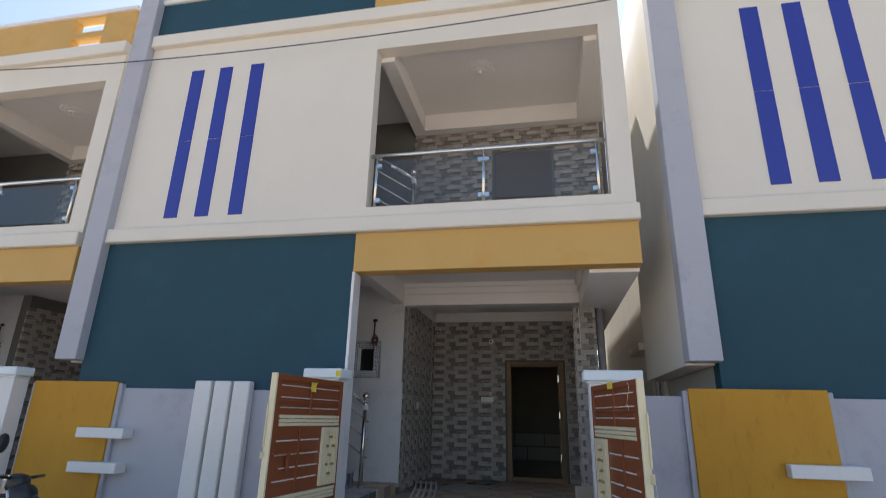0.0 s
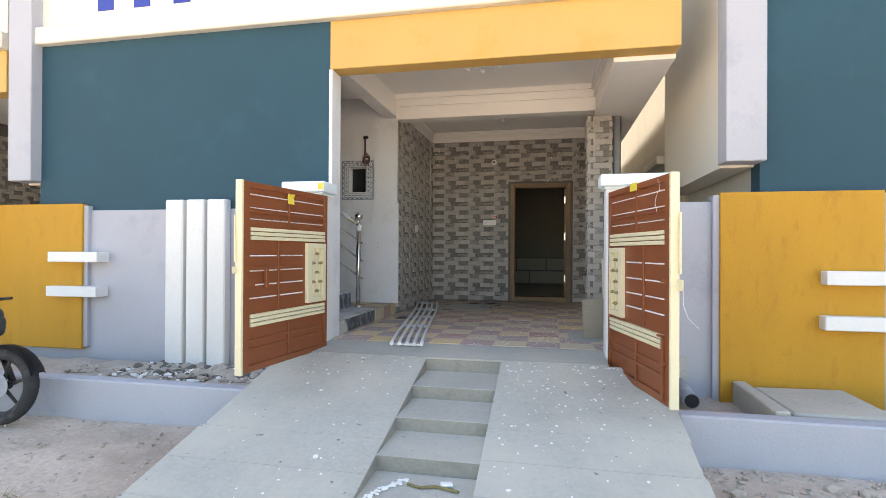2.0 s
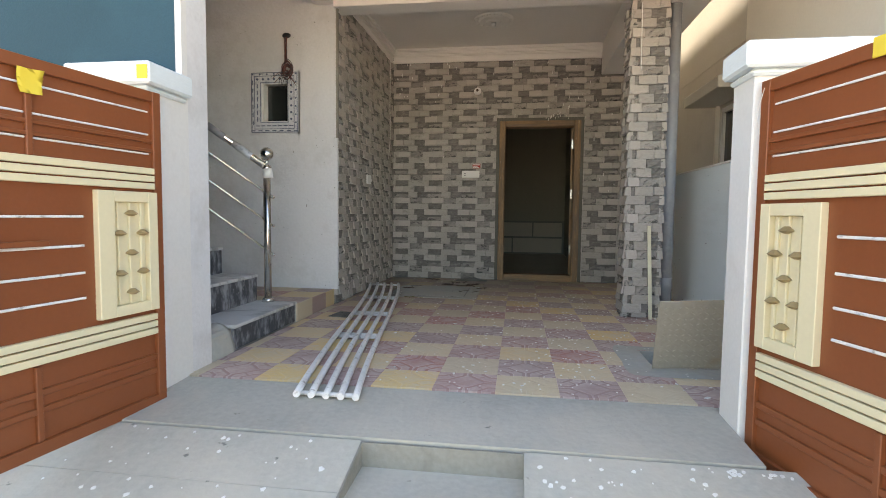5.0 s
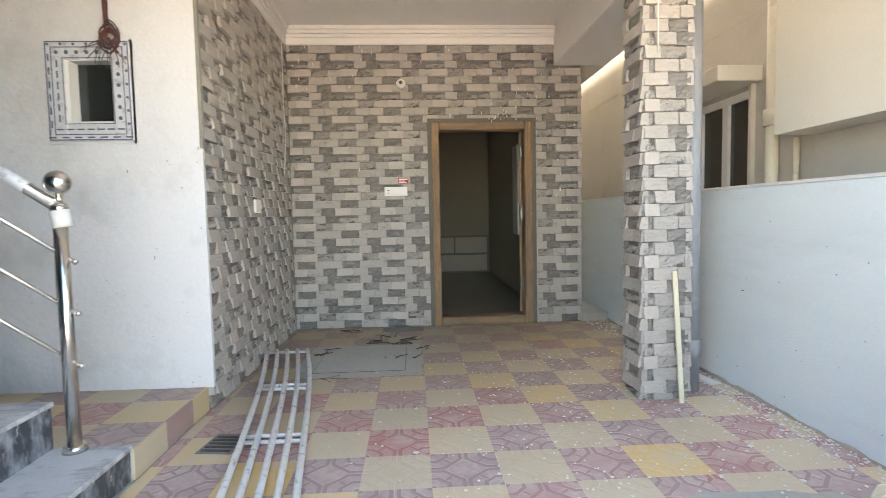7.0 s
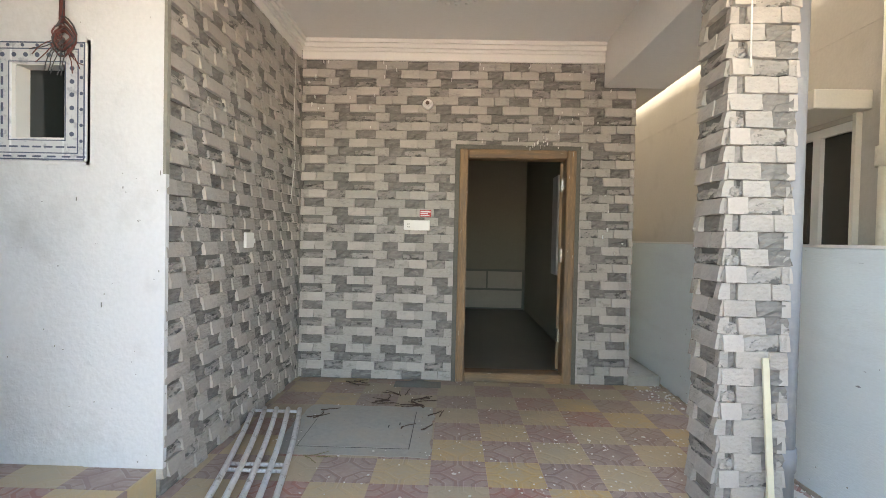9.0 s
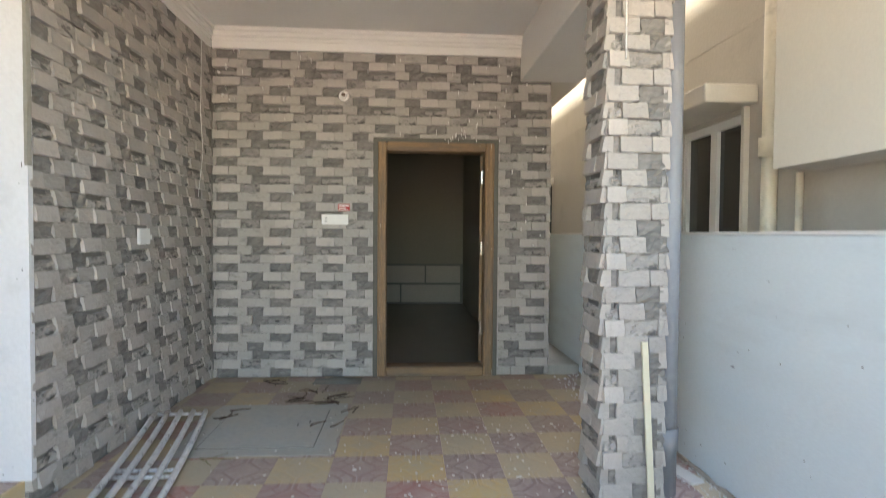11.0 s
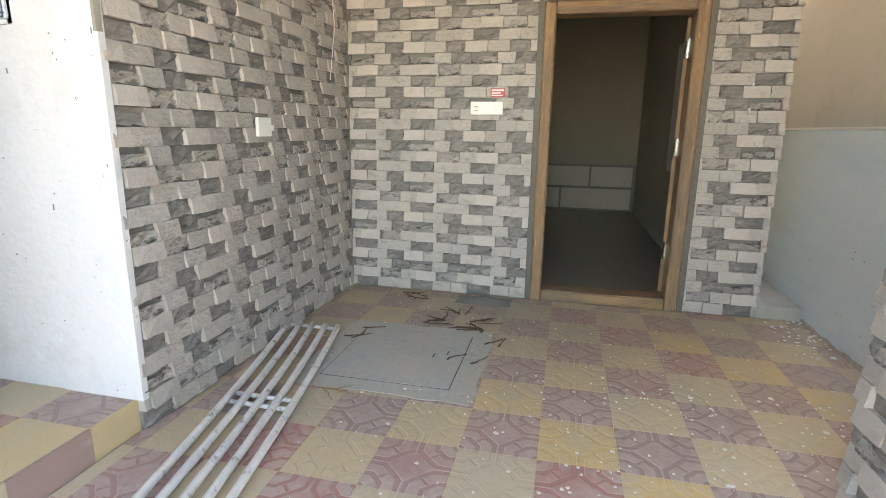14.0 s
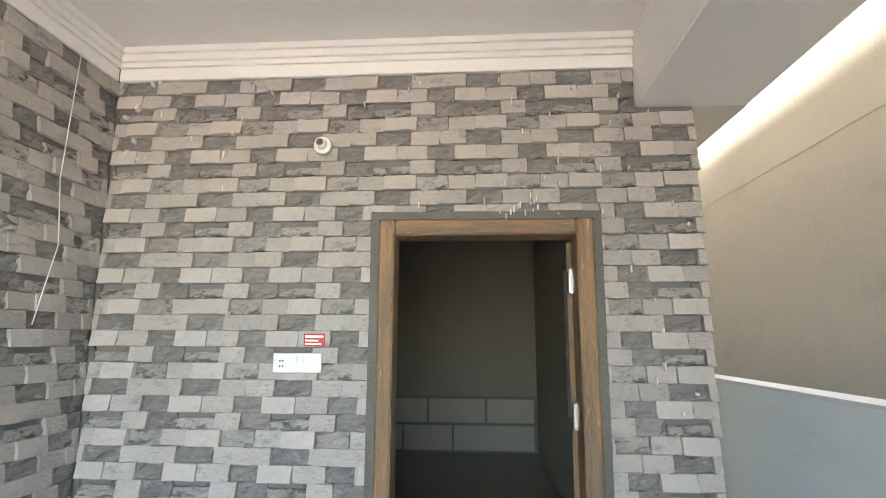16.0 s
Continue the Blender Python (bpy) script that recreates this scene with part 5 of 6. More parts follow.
def flake(x, y, z, s, slope=0.0):
    n = rng.randrange(5, 8)
    c = [(x + s * rng.uniform(0.5, 1) * math.cos(2 * math.pi * k / n), y + s * rng.uniform(0.4, 1) * math.sin(2 * math.pi * k / n)) for k in range(n)]
    top = [bm.verts.new((p, q, z + 0.0022 + slope * (q - y))) for p, q in c]
    low = [bm.verts.new((p, q, z - 0.001 + slope * (q - y))) for p, q in c]
    bm.faces.new(top)
    for k in range(n):
        bm.faces.new((low[k], low[(k + 1) % n], top[(k + 1) % n], top[k]))


for _ in range(230):
    x, y = rng.uniform(-0.1, 2.8), -4.98 - 1.9 * rng.random() ** 1.7
    if 1.0 < x < 1.72:
        continue
    flake(x, y, ramp_z(y), rng.uniform(0.003, 0.013) * (1 + (rng.random() > 0.93)), SLOPE_R)
for _ in range(70):
    y = -4.98 - 1.1 * rng.random() ** 1.5
    flake(rng.uniform(1.75, 2.55), y, ramp_z(y), rng.uniform(0.003, 0.014), SLOPE_R)
for _ in range(950):
    y = rng.uniform(-4.4, -1.2)
    x = 3.18 - 1.9 * rng.random() ** 1.8 if rng.random() < 0.75 else rng.uniform(0.6, 3.1)
    if 2.38 < x < 2.84 and -3.88 < y < -3.44:
        continue
    flake(x, y, 0.0025, rng.uniform(0.003, 0.010) * (1 + (rng.random() > 0.95)))
for _ in range(420):
    flake(3.185 - 0.17 * rng.random() ** 1.6, rng.uniform(-4.35, -1.6), 0.003, rng.uniform(0.003, 0.011))
for _ in range(150):
    flake(rng.uniform(0.2, 3.1), rng.uniform(-1.5, -0.03), 0.0025, rng.uniform(0.002, 0.007))
tagged(part("paint_flakes", bm, FLAKE), "white paint flakes and drips on the ramp and floor", "paint flakes", "", "stuff")

# litter left on the steps
bm = bmesh.new()
rng = random.Random(31)
for k in range(46):
    u = k / 45
    x, y = 1.10 + 0.16 * u + rng.uniform(-0.02, 0.02), -6.66 + 0.30 * u ** 0.7 + rng.uniform(-0.02, 0.02)
    add_ball(bm, (x, y, ramp_z(-6.70) + 0.014), 0.011, (1.2, 0.8, 0.6))
tagged(part("garland", bm, FLAKE, None, "", True), "withered white flower garland lying on a ramp step", "garland")
bm = bmesh.new()
for p, q in zip(((1.28, -6.42), (1.36, -6.45), (1.44, -6.42), (1.52, -6.44)), ((1.36, -6.45), (1.44, -6.42), (1.52, -6.44), (1.58, -6.46))):
    add_tube(bm, (*p, ramp_z(-6.70) + 0.017), (*q, ramp_z(-6.70) + 0.017), 0.009, 6)
tagged(part("husk", bm, LEAF), "dry brown leaf husk lying on a ramp step", "husk")
scrap = tagged(boxes("paper_scrap", FLAKE, [((-0.035, -0.022, 0), (0.035, 0.022, 0.02))], bevel=0.006), "small white paper scrap on a ramp step", "scrap")
scrap.matrix_world = pose(1.50, -6.40, ramp_z(-6.70) + 0.014, 0, 5, 20)
# mortar smeared along the foot of the boundary wall
bm = bmesh.new()
rng = random.Random(52)
prev = None
for k in range(61):
    y = -4.4 + 4.4 * k / 60
    w, h = 0.010 + 0.022 * rng.random() ** 2, 0.005 + 0.02 * rng.random()
    ring = [bm.verts.new(p) for p in ((3.201, y, -0.01), (3.2 - w, y, -0.01), (3.2 - w * 0.8, y, 0.004), (3.192, y, h), (3.201, y, h))]
    if prev:
        for i in range(4):
            bm.faces.new((prev[i], ring[i], ring[i + 1], prev[i + 1]))
    prev = ring
bmesh.ops.recalc_face_normals(bm, faces=bm.faces)
structure(part("trim_mortar", bm, GRAVEL), "rough grey mortar along the foot of the boundary wall")

# drain chamber, stub pipe
chamber = tagged(empty("drain_chamber", (3.75, -5.0, -0.45)), "broken concrete drain chamber behind the kerb", "drain chamber")
boxes("side", CONCRETE, [((-0.22, -0.42, 0), (-0.12, 0.42, 0.27))], chamber, "", 0.01)
boxes("side", CONCRETE, [((0.38, -0.42, 0), (0.48, 0.42, 0.2))], chamber, "", 0.01)
bm = bmesh.new()
add_box(bm, (-0.08, -0.35, 0.16), (0.55, 0.36, 0.25), 0.015)
for v in bm.verts:
    v.co += Vector((0.03 * noise.noise(v.co * 5), 0.03 * noise.noise(v.co * 7), 0.02 * noise.noise(v.co * 6)))
part("lid", bm, CONCRETE, chamber, "cracked concrete lid")
stub = tagged(empty("stub_pipe", (3.13, -4.95, -0.27)), "grey plastic stub pipe sticking out of the wall", "pipe")
bm = bmesh.new()
add_tube(bm, (0, 0.42, 0.02), (0, 0, 0), 0.06, 20)
part("pipe", bm, PVC_GREY, stub, "", True)
# black disc on the closed pipe end, painted as the shade inside
bm = bmesh.new()
add_tube(bm, (0, 0, 0), (0, -0.003, 0), 0.052, 20)
part("bore", bm, BLACK, stub, "black disc standing in for the shaded pipe bore")

# ---- gates ----


def gate(name, hinge, free, z0, z1, side, label):
    """A sheet-metal gate leaf. Along: from hinge to free end. side: +1 or -1, the way its inner face looks."""
    L = (Vector(free) - Vector(hinge)).length
    d = (Vector(free) - Vector(hinge)).normalized()
    g = tagged(empty(name), label, "gate", "gate leaves")
    H = z1 - z0
    out = Vector((-d.y, d.x, 0))
    m = Matrix(((d.x, out.x, 0, hinge[0]), (d.y, out.y, 0, hinge[1]), (0, 0, 1, z0), (0, 0, 0, 1)))
    g.matrix_world = m

    def P(nm, mat, bs, parent=None, lab="", bevel=0.0025):
        bm = bmesh.new()
        for lo, hi in bs:
            lo, hi = (lo[0], lo[1] * side, lo[2]), (hi[0], hi[1] * side, hi[2])
            lo2 = tuple(min(a, b) for a, b in zip(lo, hi))
            hi2 = tuple(max(a, b) for a, b in zip(lo, hi))
            add_box(bm, lo2, hi2, bevel)
        return part(nm, bm, mat, parent or g, lab)
    P("sheet", RUST, [((0.02, -0.003, 0.02), (L - 0.03, 0.003, H - 0.02))], None, "rust brown painted sheet")
    P("hinge_stile", RUST, [((0, -0.02, 0), (0.045, 0.02, H))])
    P("free_stile", RUST, [((L - 0.085, -0.02, 0), (L - 0.012, 0.022, H))])
    P("edge_strip", IVORY, [((L - 0.012, -0.03, -0.005), (L + 0.012, 0.026, H + 0.004))], None, "ivory painted edge strip")
    P("top_rail", RUST, [((0.045, -0.02, H - 0.045), (L - 0.085, 0.02, H))])
    P("bottom_rail", RUST, [((0.045, -0.02, 0), (L - 0.085, 0.02, 0.05))])
    for f in (0.115, 0.16):
        P("ridge", RUST, [((0.045, 0.0, H * f - 0.012), (L - 0.085, 0.014, H * f + 0.012))])
    for f in (0.815, 0.845):
        P("ridge", RUST, [((0.045, 0.0, H * f - 0.008), (L - 0.085, 0.016, H * f + 0.008))])
    # pale bars take the place of light showing through narrow slots
    for f in (0.935, 0.865, 0.805):
        for a, b in ((0.06, L * 0.49), (L * 0.51, L - 0.10)):
            P("rod", PIPE_WHITE, [((a, 0.004, H * f - 0.004), (b, 0.010, H * f + 0.004))], None, "pale bar standing in for light through a narrow slot")
    P("rib", RUST, [((L * 0.49, 0.0, H * 0.76), (L * 0.51, 0.018, H - 0.045))])
    P("rib", RUST, [((L * 0.49, 0.0, 0.05), (L * 0.51, 0.018, H * 0.23))])
    mid = L * 0.62
    P("rib", RUST, [((mid - 0.012, 0.0, H * 0.31), (mid + 0.012, 0.02, H * 0.69))])
    for f0 in (0.695, 0.235):
        for k in range(3):
            z = H * f0 + k * 0.033
            P("slat", IVORY, [((0.045, 0.0, z), (L - 0.10, 0.024, z + 0.027))], None, "ivory painted slat")
    for f in (0.385, 0.455, 0.53, 0.61):
        for a, b in ((L * 0.33, mid - 0.02), (mid + 0.02, L - 0.10)):
            P("rod", PIPE_WHITE, [((a, 0.004, H * f - 0.005), (b, 0.012, H * f + 0.005))], None, "pale bar standing in for light through a narrow slot")
    # ornament panel
    a, b, z2, z3 = 0.04, L * 0.29, H * 0.315, H * 0.685
    orn = P("ornament_panel", IVORY, [((a, -0.02, z2), (a + 0.05, 0.03, z3)), ((b - 0.075, -0.02, z2), (b, 0.03, z3)), ((a + 0.05, -0.02, z2), (b - 0.075, 0.03, z2 + 0.045)), ((a + 0.05, -0.02, z3 - 0.045), (b - 0.075, 0.03, z3)), ((a + 0.05, 0.002, z2 + 0.045), (b - 0.075, 0.007, z3 - 0.045))], None, "ivory painted ornamental panel")
    c0, c1 = a + 0.05, b - 0.075
    for k in range(3):
        x = c0 + (c1 - c0) * (k + 0.5) / 3
        P("bar", IVORY, [((x - 0.006, 0.006, z2 + 0.045), (x + 0.006, 0.018, z3 - 0.045))], orn)
        for q in ((0.18, 0.5, 0.82) if k == 1 else (0.34, 0.66)):
            z = z2 + (z3 - z2) * q
            bm = bmesh.new()
            add_tube(bm, (x, 0.022 * side, z - 0.010), (x, 0.022 * side, z), 0.009, 8, 0.027)
            add_tube(bm, (x, 0.022 * side, z), (x, 0.022 * side, z + 0.016), 0.027, 8, 0.009)
            part("rosette", bm, BRASS, orn, "dull brass lotus rosette")
    return g, P, L, H


g, P, L, H = gate("gate_leaf", (0.0, -4.70), (-0.146, -5.854), -0.035, 1.381, 1, "rust brown and ivory steel gate leaf beside the white fins")
P("latch_bolt", RUST, [((L - 0.62, 0.02, H * 0.535), (L - 0.04, 0.038, H * 0.535 + 0.02)), ((L - 0.28, 0.02, H * 0.44), (L - 0.25, 0.045, H * 0.54)), ((L - 0.14, 0.02, H * 0.44), (L - 0.08, 0.03, H * 0.475))], None, "brown sliding bolt with a hanging hasp")
P("lock_ear", IVORY, [((L + 0.01, -0.024, H * 0.52), (L + 0.055, -0.016, H * 0.52 + 0.05))], None, "ivory lock ear")
P("stop_strip", IVORY, [((L + 0.012, -0.028, H * 0.58), (L + 0.03, -0.02, H * 0.82))], None, "ivory closing strip")
bm = bmesh.new()
bmesh.ops.create_grid(bm, x_segments=5, y_segments=5, size=0.042)
for v in bm.verts:
    x, z = v.co.x * (1 - 5 * max(0.0, -v.co.y)), v.co.y
    v.co = Vector((L * 0.50 + x, 0.024 + 9 * max(0.0, -x) * abs(z) + 0.006 * noise.noise((x * 40, z * 40, 1)), H - 0.085 + z))
bmesh.ops.solidify(bm, geom=list(bm.faces), thickness=0.001)
part("paper_tag", bm, YELLOW_PAPER, g, "torn and curled yellow paper tag", True)
g, P, L, H = gate("gate_leaf", (2.555, -4.72), (2.815, -5.805), -0.10, 1.367, -1, "rust brown and ivory steel gate leaf beside the ochre panel")
P("lock_ear", IVORY, [((L + 0.01, -0.024, H * 0.50), (L + 0.075, -0.016, H * 0.50 + 0.07))], None, "ivory lock ear with a round hole")
P("stop_strip", IVORY, [((L + 0.02, -0.03, H * 0.57), (L + 0.04, -0.02, H * 0.83)), ((L + 0.01, -0.03, H * 0.58), (L + 0.03, -0.02, H * 0.60)), ((L + 0.01, -0.03, H * 0.79), (L + 0.03, -0.02, H * 0.81))], None, "ivory closing strip")
P("drop_bolt", RUST, [((L - 0.10, 0.022, 0.02), (L - 0.08, 0.04, H * 0.30)), ((L - 0.12, 0.022, H * 0.17), (L - 0.06, 0.044, H * 0.19)), ((L - 0.16, 0.022, H * 0.29), (L - 0.08, 0.04, H * 0.30))], None, "brown drop bolt")
P("lock_socket", RUST, [((L - 0.12, 0.02, H * 0.53), (L - 0.085, 0.034, H * 0.55))], None, "square bolt socket")
P("paper_tag", YELLOW_PAPER, [((L * 0.42, 0.02, H - 0.05), (L * 0.53, 0.026, H + 0.01))], None, "yellow paper label")
for k, pts in enumerate((tuple((L - 0.17 + 0.035 * math.sin(a * 0.9), 0.032, H - 0.02 - 0.03 * a + 0.02 * math.sin(2.3 * a)) for a in range(8)), ((L + 0.06, -0.03, H * 0.5), (L + 0.05, -0.035, H * 0.44), (L + 0.10, -0.04, H * 0.39), (L + 0.20, -0.05, H * 0.36)), ((0.03, 0.03, H - 0.03), (0.01, 0.04, H - 0.12), (0.03, 0.04, H - 0.2)))):
    bm = bmesh.new()
    for p, q in zip(pts[:-1], pts[1:]):
        add_tube(bm, (p[0], -p[1], p[2]), (q[0], -q[1], q[2]), 0.0014, 5)
    part("string", bm, FLAKE, g, "white plastic string")

# ---- overhead cable ----
curve = bpy.data.curves.new("overhead_cable", "CURVE")
curve.dimensions, curve.bevel_depth = "3D", 0.008
sp = curve.splines.new("POLY")
sp.points.add(40)
for i in range(41):
    u = i / 40
    x = -14 + 28 * u
    sp.points[i].co = (x, -4.6, 5.89 + 0.0075 * (x + 0.9) ** 2, 1)
curve.materials.append(CABLE)
tagged(new("overhead_cable", curve), "thin black cable strung along the facades", "cable")

# tin roof on the house next door
tin = tagged(empty("tin_roof", (-9.0, -3.0, 7.17)), "white corrugated tin roof on the neighbouring terrace", "roof sheet")
bm = bmesh.new()
cols = []
for i in range(61):
    x = -3.2 + 0.1 * i
    z = 0.05 * math.cos(i * math.pi / 2)
    cols.append((bm.verts.new((x * 0.9, 0.3, 0.9 + z)), bm.verts.new((x * 0.9 + 0.4, 4.0, 2.0 + z))))
for a, b in zip(cols[:-1], cols[1:]):
    bm.faces.new((a[0], b[0], b[1], a[1]))
part("sheet", bm, TIN, tin, "", True)
boxes("support", PLASTIC, [((-2.8, 0.35, -0.9), (2.6, 0.5, 0.88))], tin)

# ---- motorcycle ----
bike = tagged(empty("motorcycle", (-2.2, -5.93, STREET)), "black and blue motorcycle parked by the kerb", "motorcycle")
bike.rotation_euler = (radians(-6), 0, radians(6))


def wheel(x, name_disc):
    bm = bmesh.new()
    N, M = 40, 8
    ringv = []
    for i in range(N):
        a = 2 * math.pi * i / N
        ringv.append([bm.verts.new((x + (0.255 + 0.048 * math.cos(b)) * math.cos(a), 0.05 * math.sin(b), 0.303 + (0.255 + 0.048 * math.cos(b)) * math.sin(a))) for b in [2 * math.pi * k / M for k in range(M)]])
    for i in range(N):
        for k in range(M):
            bm.faces.new((ringv[i][k], ringv[(i + 1) % N][k], ringv[(i + 1) % N][(k + 1) % M], ringv[i][(k + 1) % M]))
    bmesh.ops.recalc_face_normals(bm, faces=bm.faces)
    t = part("wheel", bm, RUBBER, bike, "black tyre with alloy wheel", True)
    bm = bmesh.new()
    N = 40
    prof = [(0.226, -0.035), (0.226, 0.035), (0.205, 0.028), (0.205, -0.028)]
    rr = [[bm.verts.new((x + r * math.cos(2 * math.pi * i / N), y, 0.303 + r * math.sin(2 * math.pi * i / N))) for r, y in prof] for i in range(N)]
    for i in range(N):
        for k in range(4):
            bm.faces.new((rr[i][k], rr[i][(k + 1) % 4], rr[(i + 1) % N][(k + 1) % 4], rr[(i + 1) % N][k]))
    bmesh.ops.recalc_face_normals(bm, faces=bm.faces)
    part("rim", bm, BLACK, t, "black alloy rim", True)
    bm = bmesh.new()
    for k in range(6):
        a = 2 * math.pi * k / 6 + 0.3
        c, s = math.cos(a), math.sin(a)
        add_tube(bm, (x + 0.03 * c, 0, 0.303 + 0.03 * s), (x + 0.21 * c, 0, 0.303 + 0.21 * s), 0.016, 6, 0.011)
    add_tube(bm, (x, -0.06, 0.303), (x, 0.06, 0.303), 0.035, 16)
    part("spokes", bm, BLACK, t, "black alloy spokes")
    bm = bmesh.new()
    r = bmesh.ops.create_cone(bm, cap_ends=True, segments=32, radius1=0.10, radius2=0.10, depth=0.005)
    bmesh.ops.transform(bm, matrix=Matrix.Translation((x, -0.055, 0.303)) @ Matrix.Rotation(math.pi / 2, 4, "X"), verts=r["verts"])
    part("brake_disc", bm, PVC_GREY, t, "dull steel brake disc", True)


wheel(0.0, True)
wheel(-1.32, False)
tubes("fork_leg", STEEL, [((-0.13, 0.09, 0.52), (-0.27, 0.09, 0.88))], 0.017, bike)
tubes("fork_leg", STEEL, [((-0.13, -0.09, 0.52), (-0.27, -0.09, 0.88))], 0.017, bike)
for y in (-0.09, 0.09):
    tubes("fork_slider", BLACK, [((0.01, y, 0.30), (-0.13, y, 0.56))], 0.026, bike)
boxes("caliper", RED, [((-0.10, -0.085, 0.28), (-0.03, -0.045, 0.40))], bike, "red brake caliper", 0.01)
bm = bmesh.new()
rows = []
for i in range(15):
    a = radians(20 + i * 11)
    rows.append([bm.verts.new((0.325 * math.cos(a), y, 0.303 + 0.325 * math.sin(a) + (0.0 if abs(y) < 0.05 else -0.02))) for y in (-0.07, -0.045, 0.045, 0.07)])
for p, q in zip(rows[:-1], rows[1:]):
    for k in range(3):
        bm.faces.new((p[k], q[k], q[k + 1], p[k + 1]))
bmesh.ops.solidify(bm, geom=list(bm.faces), thickness=0.006)
part("front_mudguard", bm, BLACK, bike, "black front mudguard", True)


def lump(name, mat, centre, size, lab="", taper=0.0, seg=14):
    bm = bmesh.new()
    r = bmesh.ops.create_uvsphere(bm, u_segments=18, v_segments=12, radius=1)
    for v in r["verts"]:
        x, y, z = v.co
        sx = lambda q: math.copysign(abs(q) ** 0.65, q)
        t = 1 - taper * x
        v.co = Vector((centre[0] + sx(x) * size[0], centre[1] + sx(y) * size[1] * t, centre[2] + sx(z) * size[2] * t))
    return part(name, bm, mat, bike, lab, True)


lump("headlight_cowl", BLACK, (-0.20, 0, 0.80), (0.11, 0.10, 0.14), "black headlight cowl", 0.2)
lump("headlamp", GLASSY, (-0.115, 0, 0.77), (0.04, 0.075, 0.085), "dark headlamp glass")
lump("badge_panel", BIKE_BLUE, (-0.135, -0.07, 0.70), (0.035, 0.02, 0.02), "blue and red lower cowl trim")
lump("visor", BLACK, (-0.27, 0, 0.94), (0.075, 0.085, 0.075), "black instrument visor", 0.25)
lump("fuel_tank", BLACK, (-0.78, 0, 0.80), (0.24, 0.14, 0.12), "glossy black fuel tank", -0.2)
lump("tank_shroud", BIKE_BLUE, (-0.74, 0, 0.70), (0.20, 0.15, 0.075), "blue tank shroud")
lump("seat", BLACK, (-1.08, 0, 0.80), (0.36, 0.12, 0.06), "black seat")
lump("tail", BIKE_BLUE, (-1.45, 0, 0.82), (0.20, 0.08, 0.06), "blue tail panel")
lump("engine", BLACK, (-0.70, 0, 0.40), (0.19, 0.13, 0.17), "grey engine block")
for k in range(5):
    boxes("cooling_fin", BLACK, [((-0.62, -0.13, 0.46 + 0.03 * k), (-0.46, 0.13, 0.473 + 0.03 * k))], bike)
tubes("exhaust", STEEL, [((-0.45, -0.13, 0.33), (-0.75, -0.16, 0.24)), ((-0.75, -0.16, 0.24), (-1.5, -0.17, 0.34))], 0.035, bike)
tubes("frame_tube", BLACK, [((-0.28, 0, 0.80), (-0.44, 0, 0.30)), ((-0.28, 0, 0.85), (-1.1, 0, 0.72)), ((-0.44, 0, 0.28), (-0.95, 0, 0.30)), ((-0.95, 0, 0.30), (-1.05, 0, 0.72)), ((-0.95, -0.1, 0.30), (-1.32, -0.1, 0.303)), ((-0.95, 0.1, 0.30), (-1.32, 0.1, 0.303))], 0.018, bike)
tubes("handlebar", BLACK, [((-0.36, -0.36, 1.0), (-0.29, -0.1, 0.98)), ((-0.29, -0.1, 0.98), (-0.29, 0.1, 0.98)), ((-0.29, 0.1, 0.98), (-0.36, 0.36, 1.0))], 0.014, bike)
tubes("lever", STEEL, [((-0.26, -0.16, 1.0), (-0.22, -0.36, 1.0))], 0.006, bike)
for y in (-0.24,):
    tubes("mirror_stalk", BLACK, [((-0.31, y, 0.99), (-0.33, y * 1.1, 1.10)), ((-0.33, y * 1.1, 1.10), (-0.30, y * 1.2, 1.18))], 0.007, bike)
    bm = bmesh.new()
    add_ball(bm, (-0.28, y * 1.25, 1.25), 0.075, (0.45, 0.75, 1.1))
    part("mirror", bm, BLACK, bike, "black rear mirror", True)
tubes("side_stand", BLACK, [((-0.85, 0.12, 0.28), (-0.92, 0.26, 0.025))], 0.012, bike)

# dry grass on the ground
rng = random.Random(77)
bm = bmesh.new()
for cx, cy, n, rad in ((-0.75, -7.35, 160, 0.35), (-1.2, -7.0, 160, 0.45), (-0.45, -7.75, 120, 0.3), (-2.1, -6.9, 60, 0.4)):
    for _ in range(n):
        a, q = rng.uniform(0, 6.28), rad * rng.random() ** 0.5
        x, y = cx + q * math.cos(a), cy + 0.5 * q * math.sin(a)
        b = rng.uniform(0, 6.28)
        l = rng.uniform(0.03, 0.09)
        add = [(x, y, STREET - 0.02), (x + 0.006 * math.sin(b), y - 0.006 * math.cos(b), STREET - 0.02), (x + l * math.cos(b), y + l * math.sin(b), STREET + rng.uniform(0.0, 0.035))]
        bm.faces.new([bm.verts.new(p) for p in add])
tagged(part("dry_grass", bm, LEAF), "flattened dry grass and weeds on the street", "grass", "", "stuff")
# ---- stone blocks ----
clad(wall_back, Matrix.Translation((-0.035, 0.012, 0)), 2.945, 2.83, 0.0, 0.708 + 0.035 - 0.9, lambda u, z: 1.05 < z < 2.35 and 0.45 < u, [(1.37, 2.47, -1, 2.105), (2.66, 3.0, 2.62, 4)])
side_place = Matrix(((0, -1, 0, -0.058), (1, 0, 0, -2.19), (0, 0, 1, 0), (0, 0, 0, 1)))
clad(wall_left, side_place, 2.18, 2.83, 0.0, -0.2, lambda u, z: 0.35 < z < 1.75, [(-1, 0.15, 2.72, 4)], lift=1.0)
clad(pillar, Matrix.Translation((2.535, -2.292, 0)), 0.29, 2.63, 0.0, -0.30, lambda u, z: z < 2.4, lift=1.0)
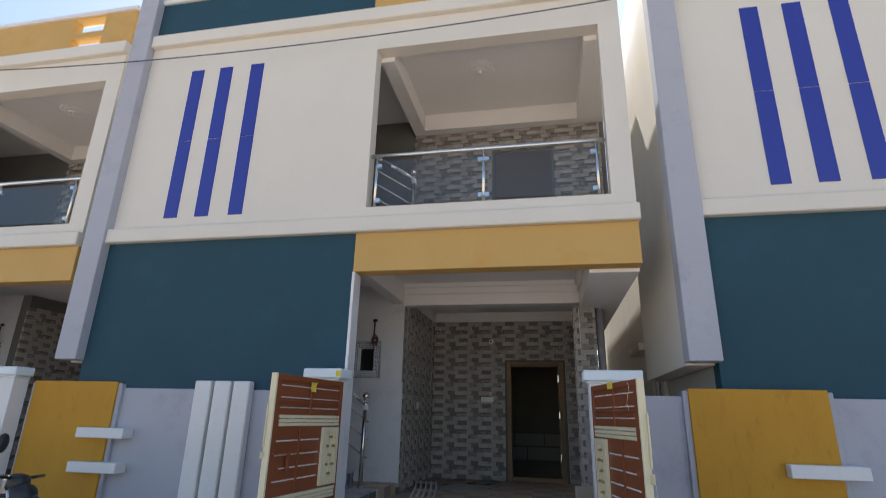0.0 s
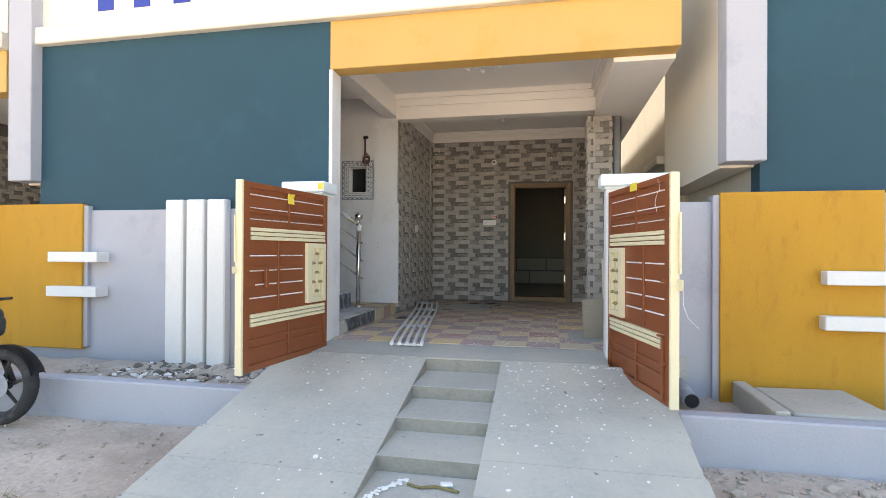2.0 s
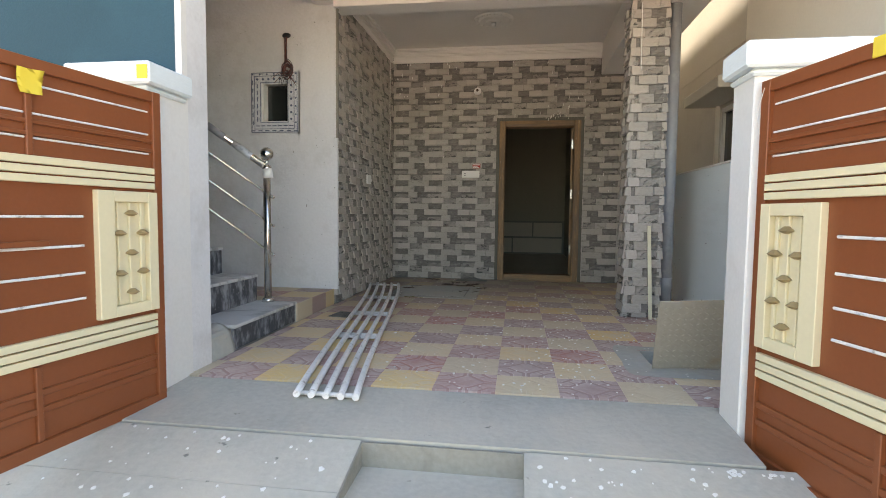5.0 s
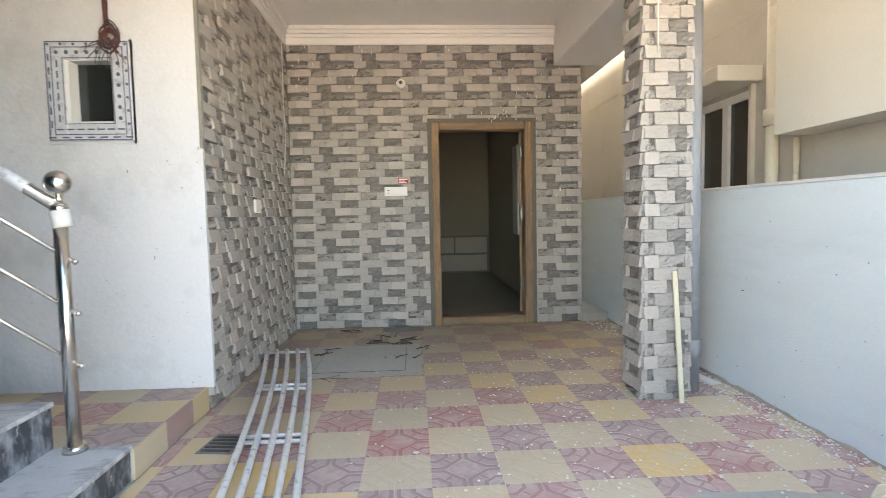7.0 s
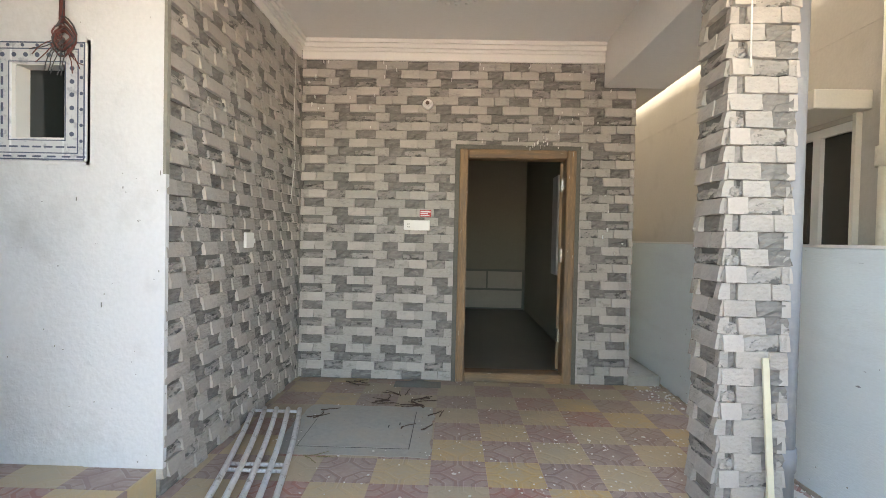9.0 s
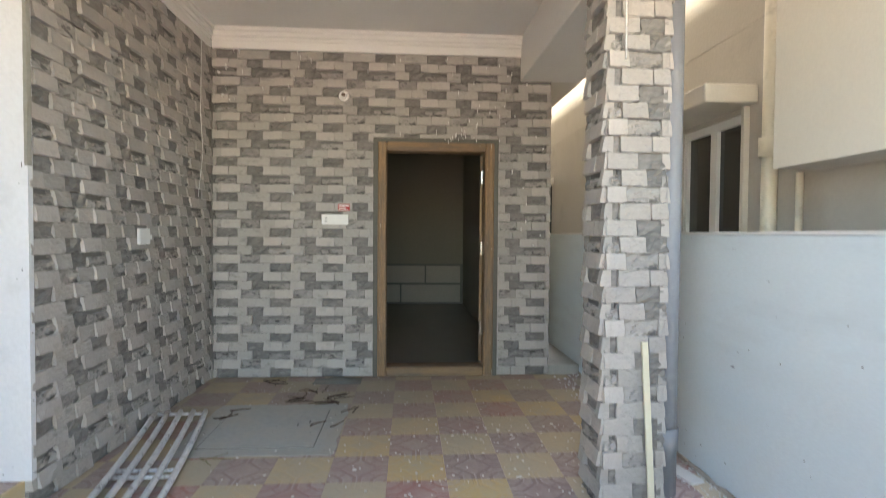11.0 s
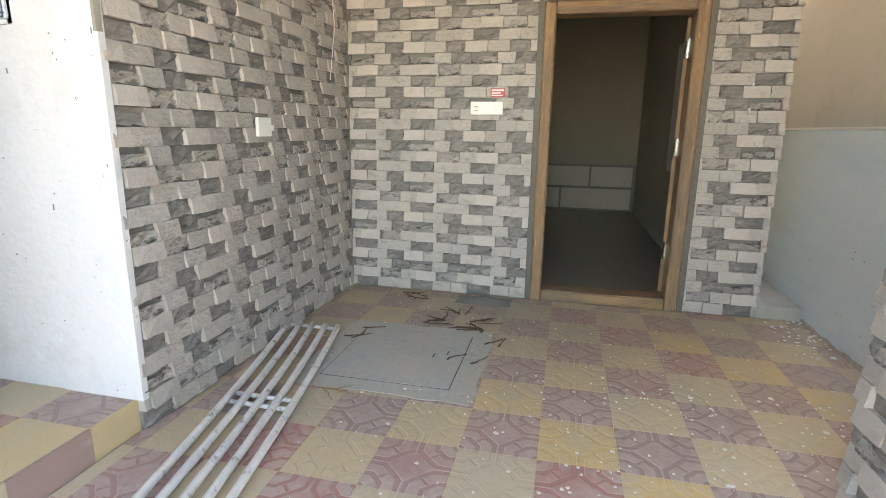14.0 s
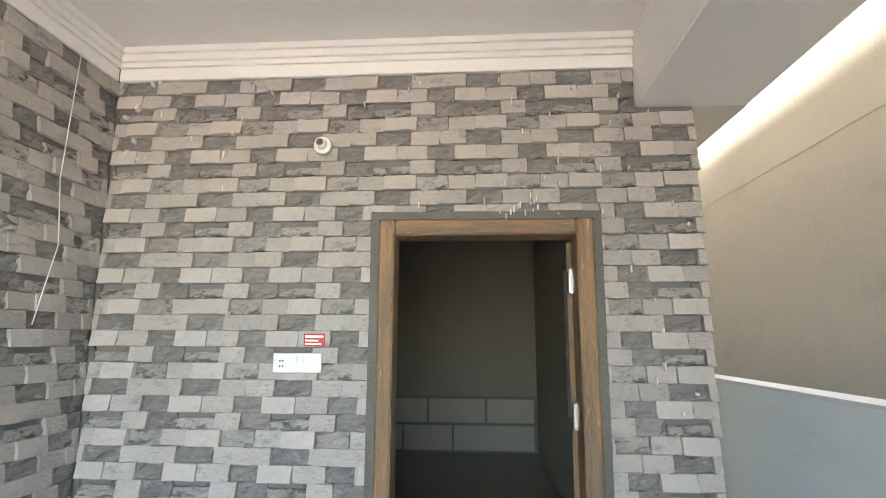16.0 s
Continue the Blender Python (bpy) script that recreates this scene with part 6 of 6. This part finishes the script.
clad(pillar, Matrix(((0, 1, 0, 2.545), (-1, 0, 0, -2.02), (0, 0, 1, 0), (0, 0, 0, 1))), 0.285, 2.63, 0.0, -0.12, lambda u, z: z < 2.4, lift=1.0)
clad(pillar, Matrix(((0, -1, 0, 2.815), (1, 0, 0, -2.305), (0, 0, 1, 0), (0, 0, 0, 1))), 0.285, 2.63, 0.0, -0.25, lambda u, z: z < 0, lift=0.8)

# ---- floor tiles ----
TS = 0.308
tile_meshes = {}


def floor_tile(x0, y0, w, d, yellow, z, parent):
    key = (round(w, 2), round(d, 2), yellow)
    if key not in tile_meshes:
        g, b = 0.0002, 0.0007
        v = [(-w / 2 + g, -d / 2 + g, -0.012), (w / 2 - g, -d / 2 + g, -0.012), (w / 2 - g, d / 2 - g, -0.012), (-w / 2 + g, d / 2 - g, -0.012)]
        v += [(x, y, -0.0007) for x, y, _ in v]
        v += [(x * (1 - 2 * b / w), y * (1 - 2 * b / d), 0.0) for x, y, _ in v[:4]]
        f = [(8, 9, 10, 11)]
        for o in (0, 4):
            f += [(o + k, o + (k + 1) % 4, o + 4 + (k + 1) % 4, o + 4 + k) for k in range(4)]
        me = bpy.data.meshes.new("tile")
        me.from_pydata(v, [], f)
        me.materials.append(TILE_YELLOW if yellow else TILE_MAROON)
        tile_meshes[key] = me
    ob = new("tile", tile_meshes[key])
    ob.location = (x0 + w / 2, y0 + d / 2, z + ((hash((round(x0 * 100), round(y0 * 100))) % 7) - 3) * 0.0002)
    ob.parent = parent


floor = structure(boxes("floor", CEMENT_FLOOR, [((-0.07, F - 0.02, -0.013), (PX0, 0.012, -0.011)), ((PX1, F - 0.02, -0.013), (3.2, 0.012, -0.011)), ((PX0, PY1, -0.013), (PX1, 0.012, -0.011)), ((PX0, F - 0.02, -0.013), (PX1, PY0, -0.011))]), "chequered floor of embossed yellow and maroon cement tiles")
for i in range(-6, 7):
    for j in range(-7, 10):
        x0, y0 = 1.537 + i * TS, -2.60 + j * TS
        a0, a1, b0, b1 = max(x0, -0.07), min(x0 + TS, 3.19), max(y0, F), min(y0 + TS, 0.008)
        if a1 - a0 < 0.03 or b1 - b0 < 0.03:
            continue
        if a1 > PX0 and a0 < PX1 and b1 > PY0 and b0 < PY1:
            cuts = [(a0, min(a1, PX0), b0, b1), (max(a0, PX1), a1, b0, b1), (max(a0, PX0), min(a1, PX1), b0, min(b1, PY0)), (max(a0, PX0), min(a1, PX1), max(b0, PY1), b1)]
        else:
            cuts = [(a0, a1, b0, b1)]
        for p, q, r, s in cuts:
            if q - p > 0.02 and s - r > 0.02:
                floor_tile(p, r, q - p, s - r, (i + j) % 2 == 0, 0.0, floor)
# landing: tiles on top, a chequered skirting on its edge
for i in range(-11, 0):
    for j in range(0, 3):
        x1 = -0.085 + (i + 1) * TS
        b0 = -3.03 + j * TS
        b1 = min(b0 + TS, -2.19)
        if b1 - b0 > 0.03 and x1 - TS > -3.44:
            floor_tile(x1 - TS, b0, TS, b1 - b0, (i + j) % 2 == 0, 0.141, landing)
y = -3.03
k = 0
while y < -2.2:
    y1 = min(y + TS, -2.19)
    ob = boxes("tile", TILE_YELLOW if k % 2 == 0 else TILE_MAROON, [((-0.085, y + 0.001, 0.0), (-0.073, y1 - 0.001, 0.14))], landing)
    y, k = y1, k + 1
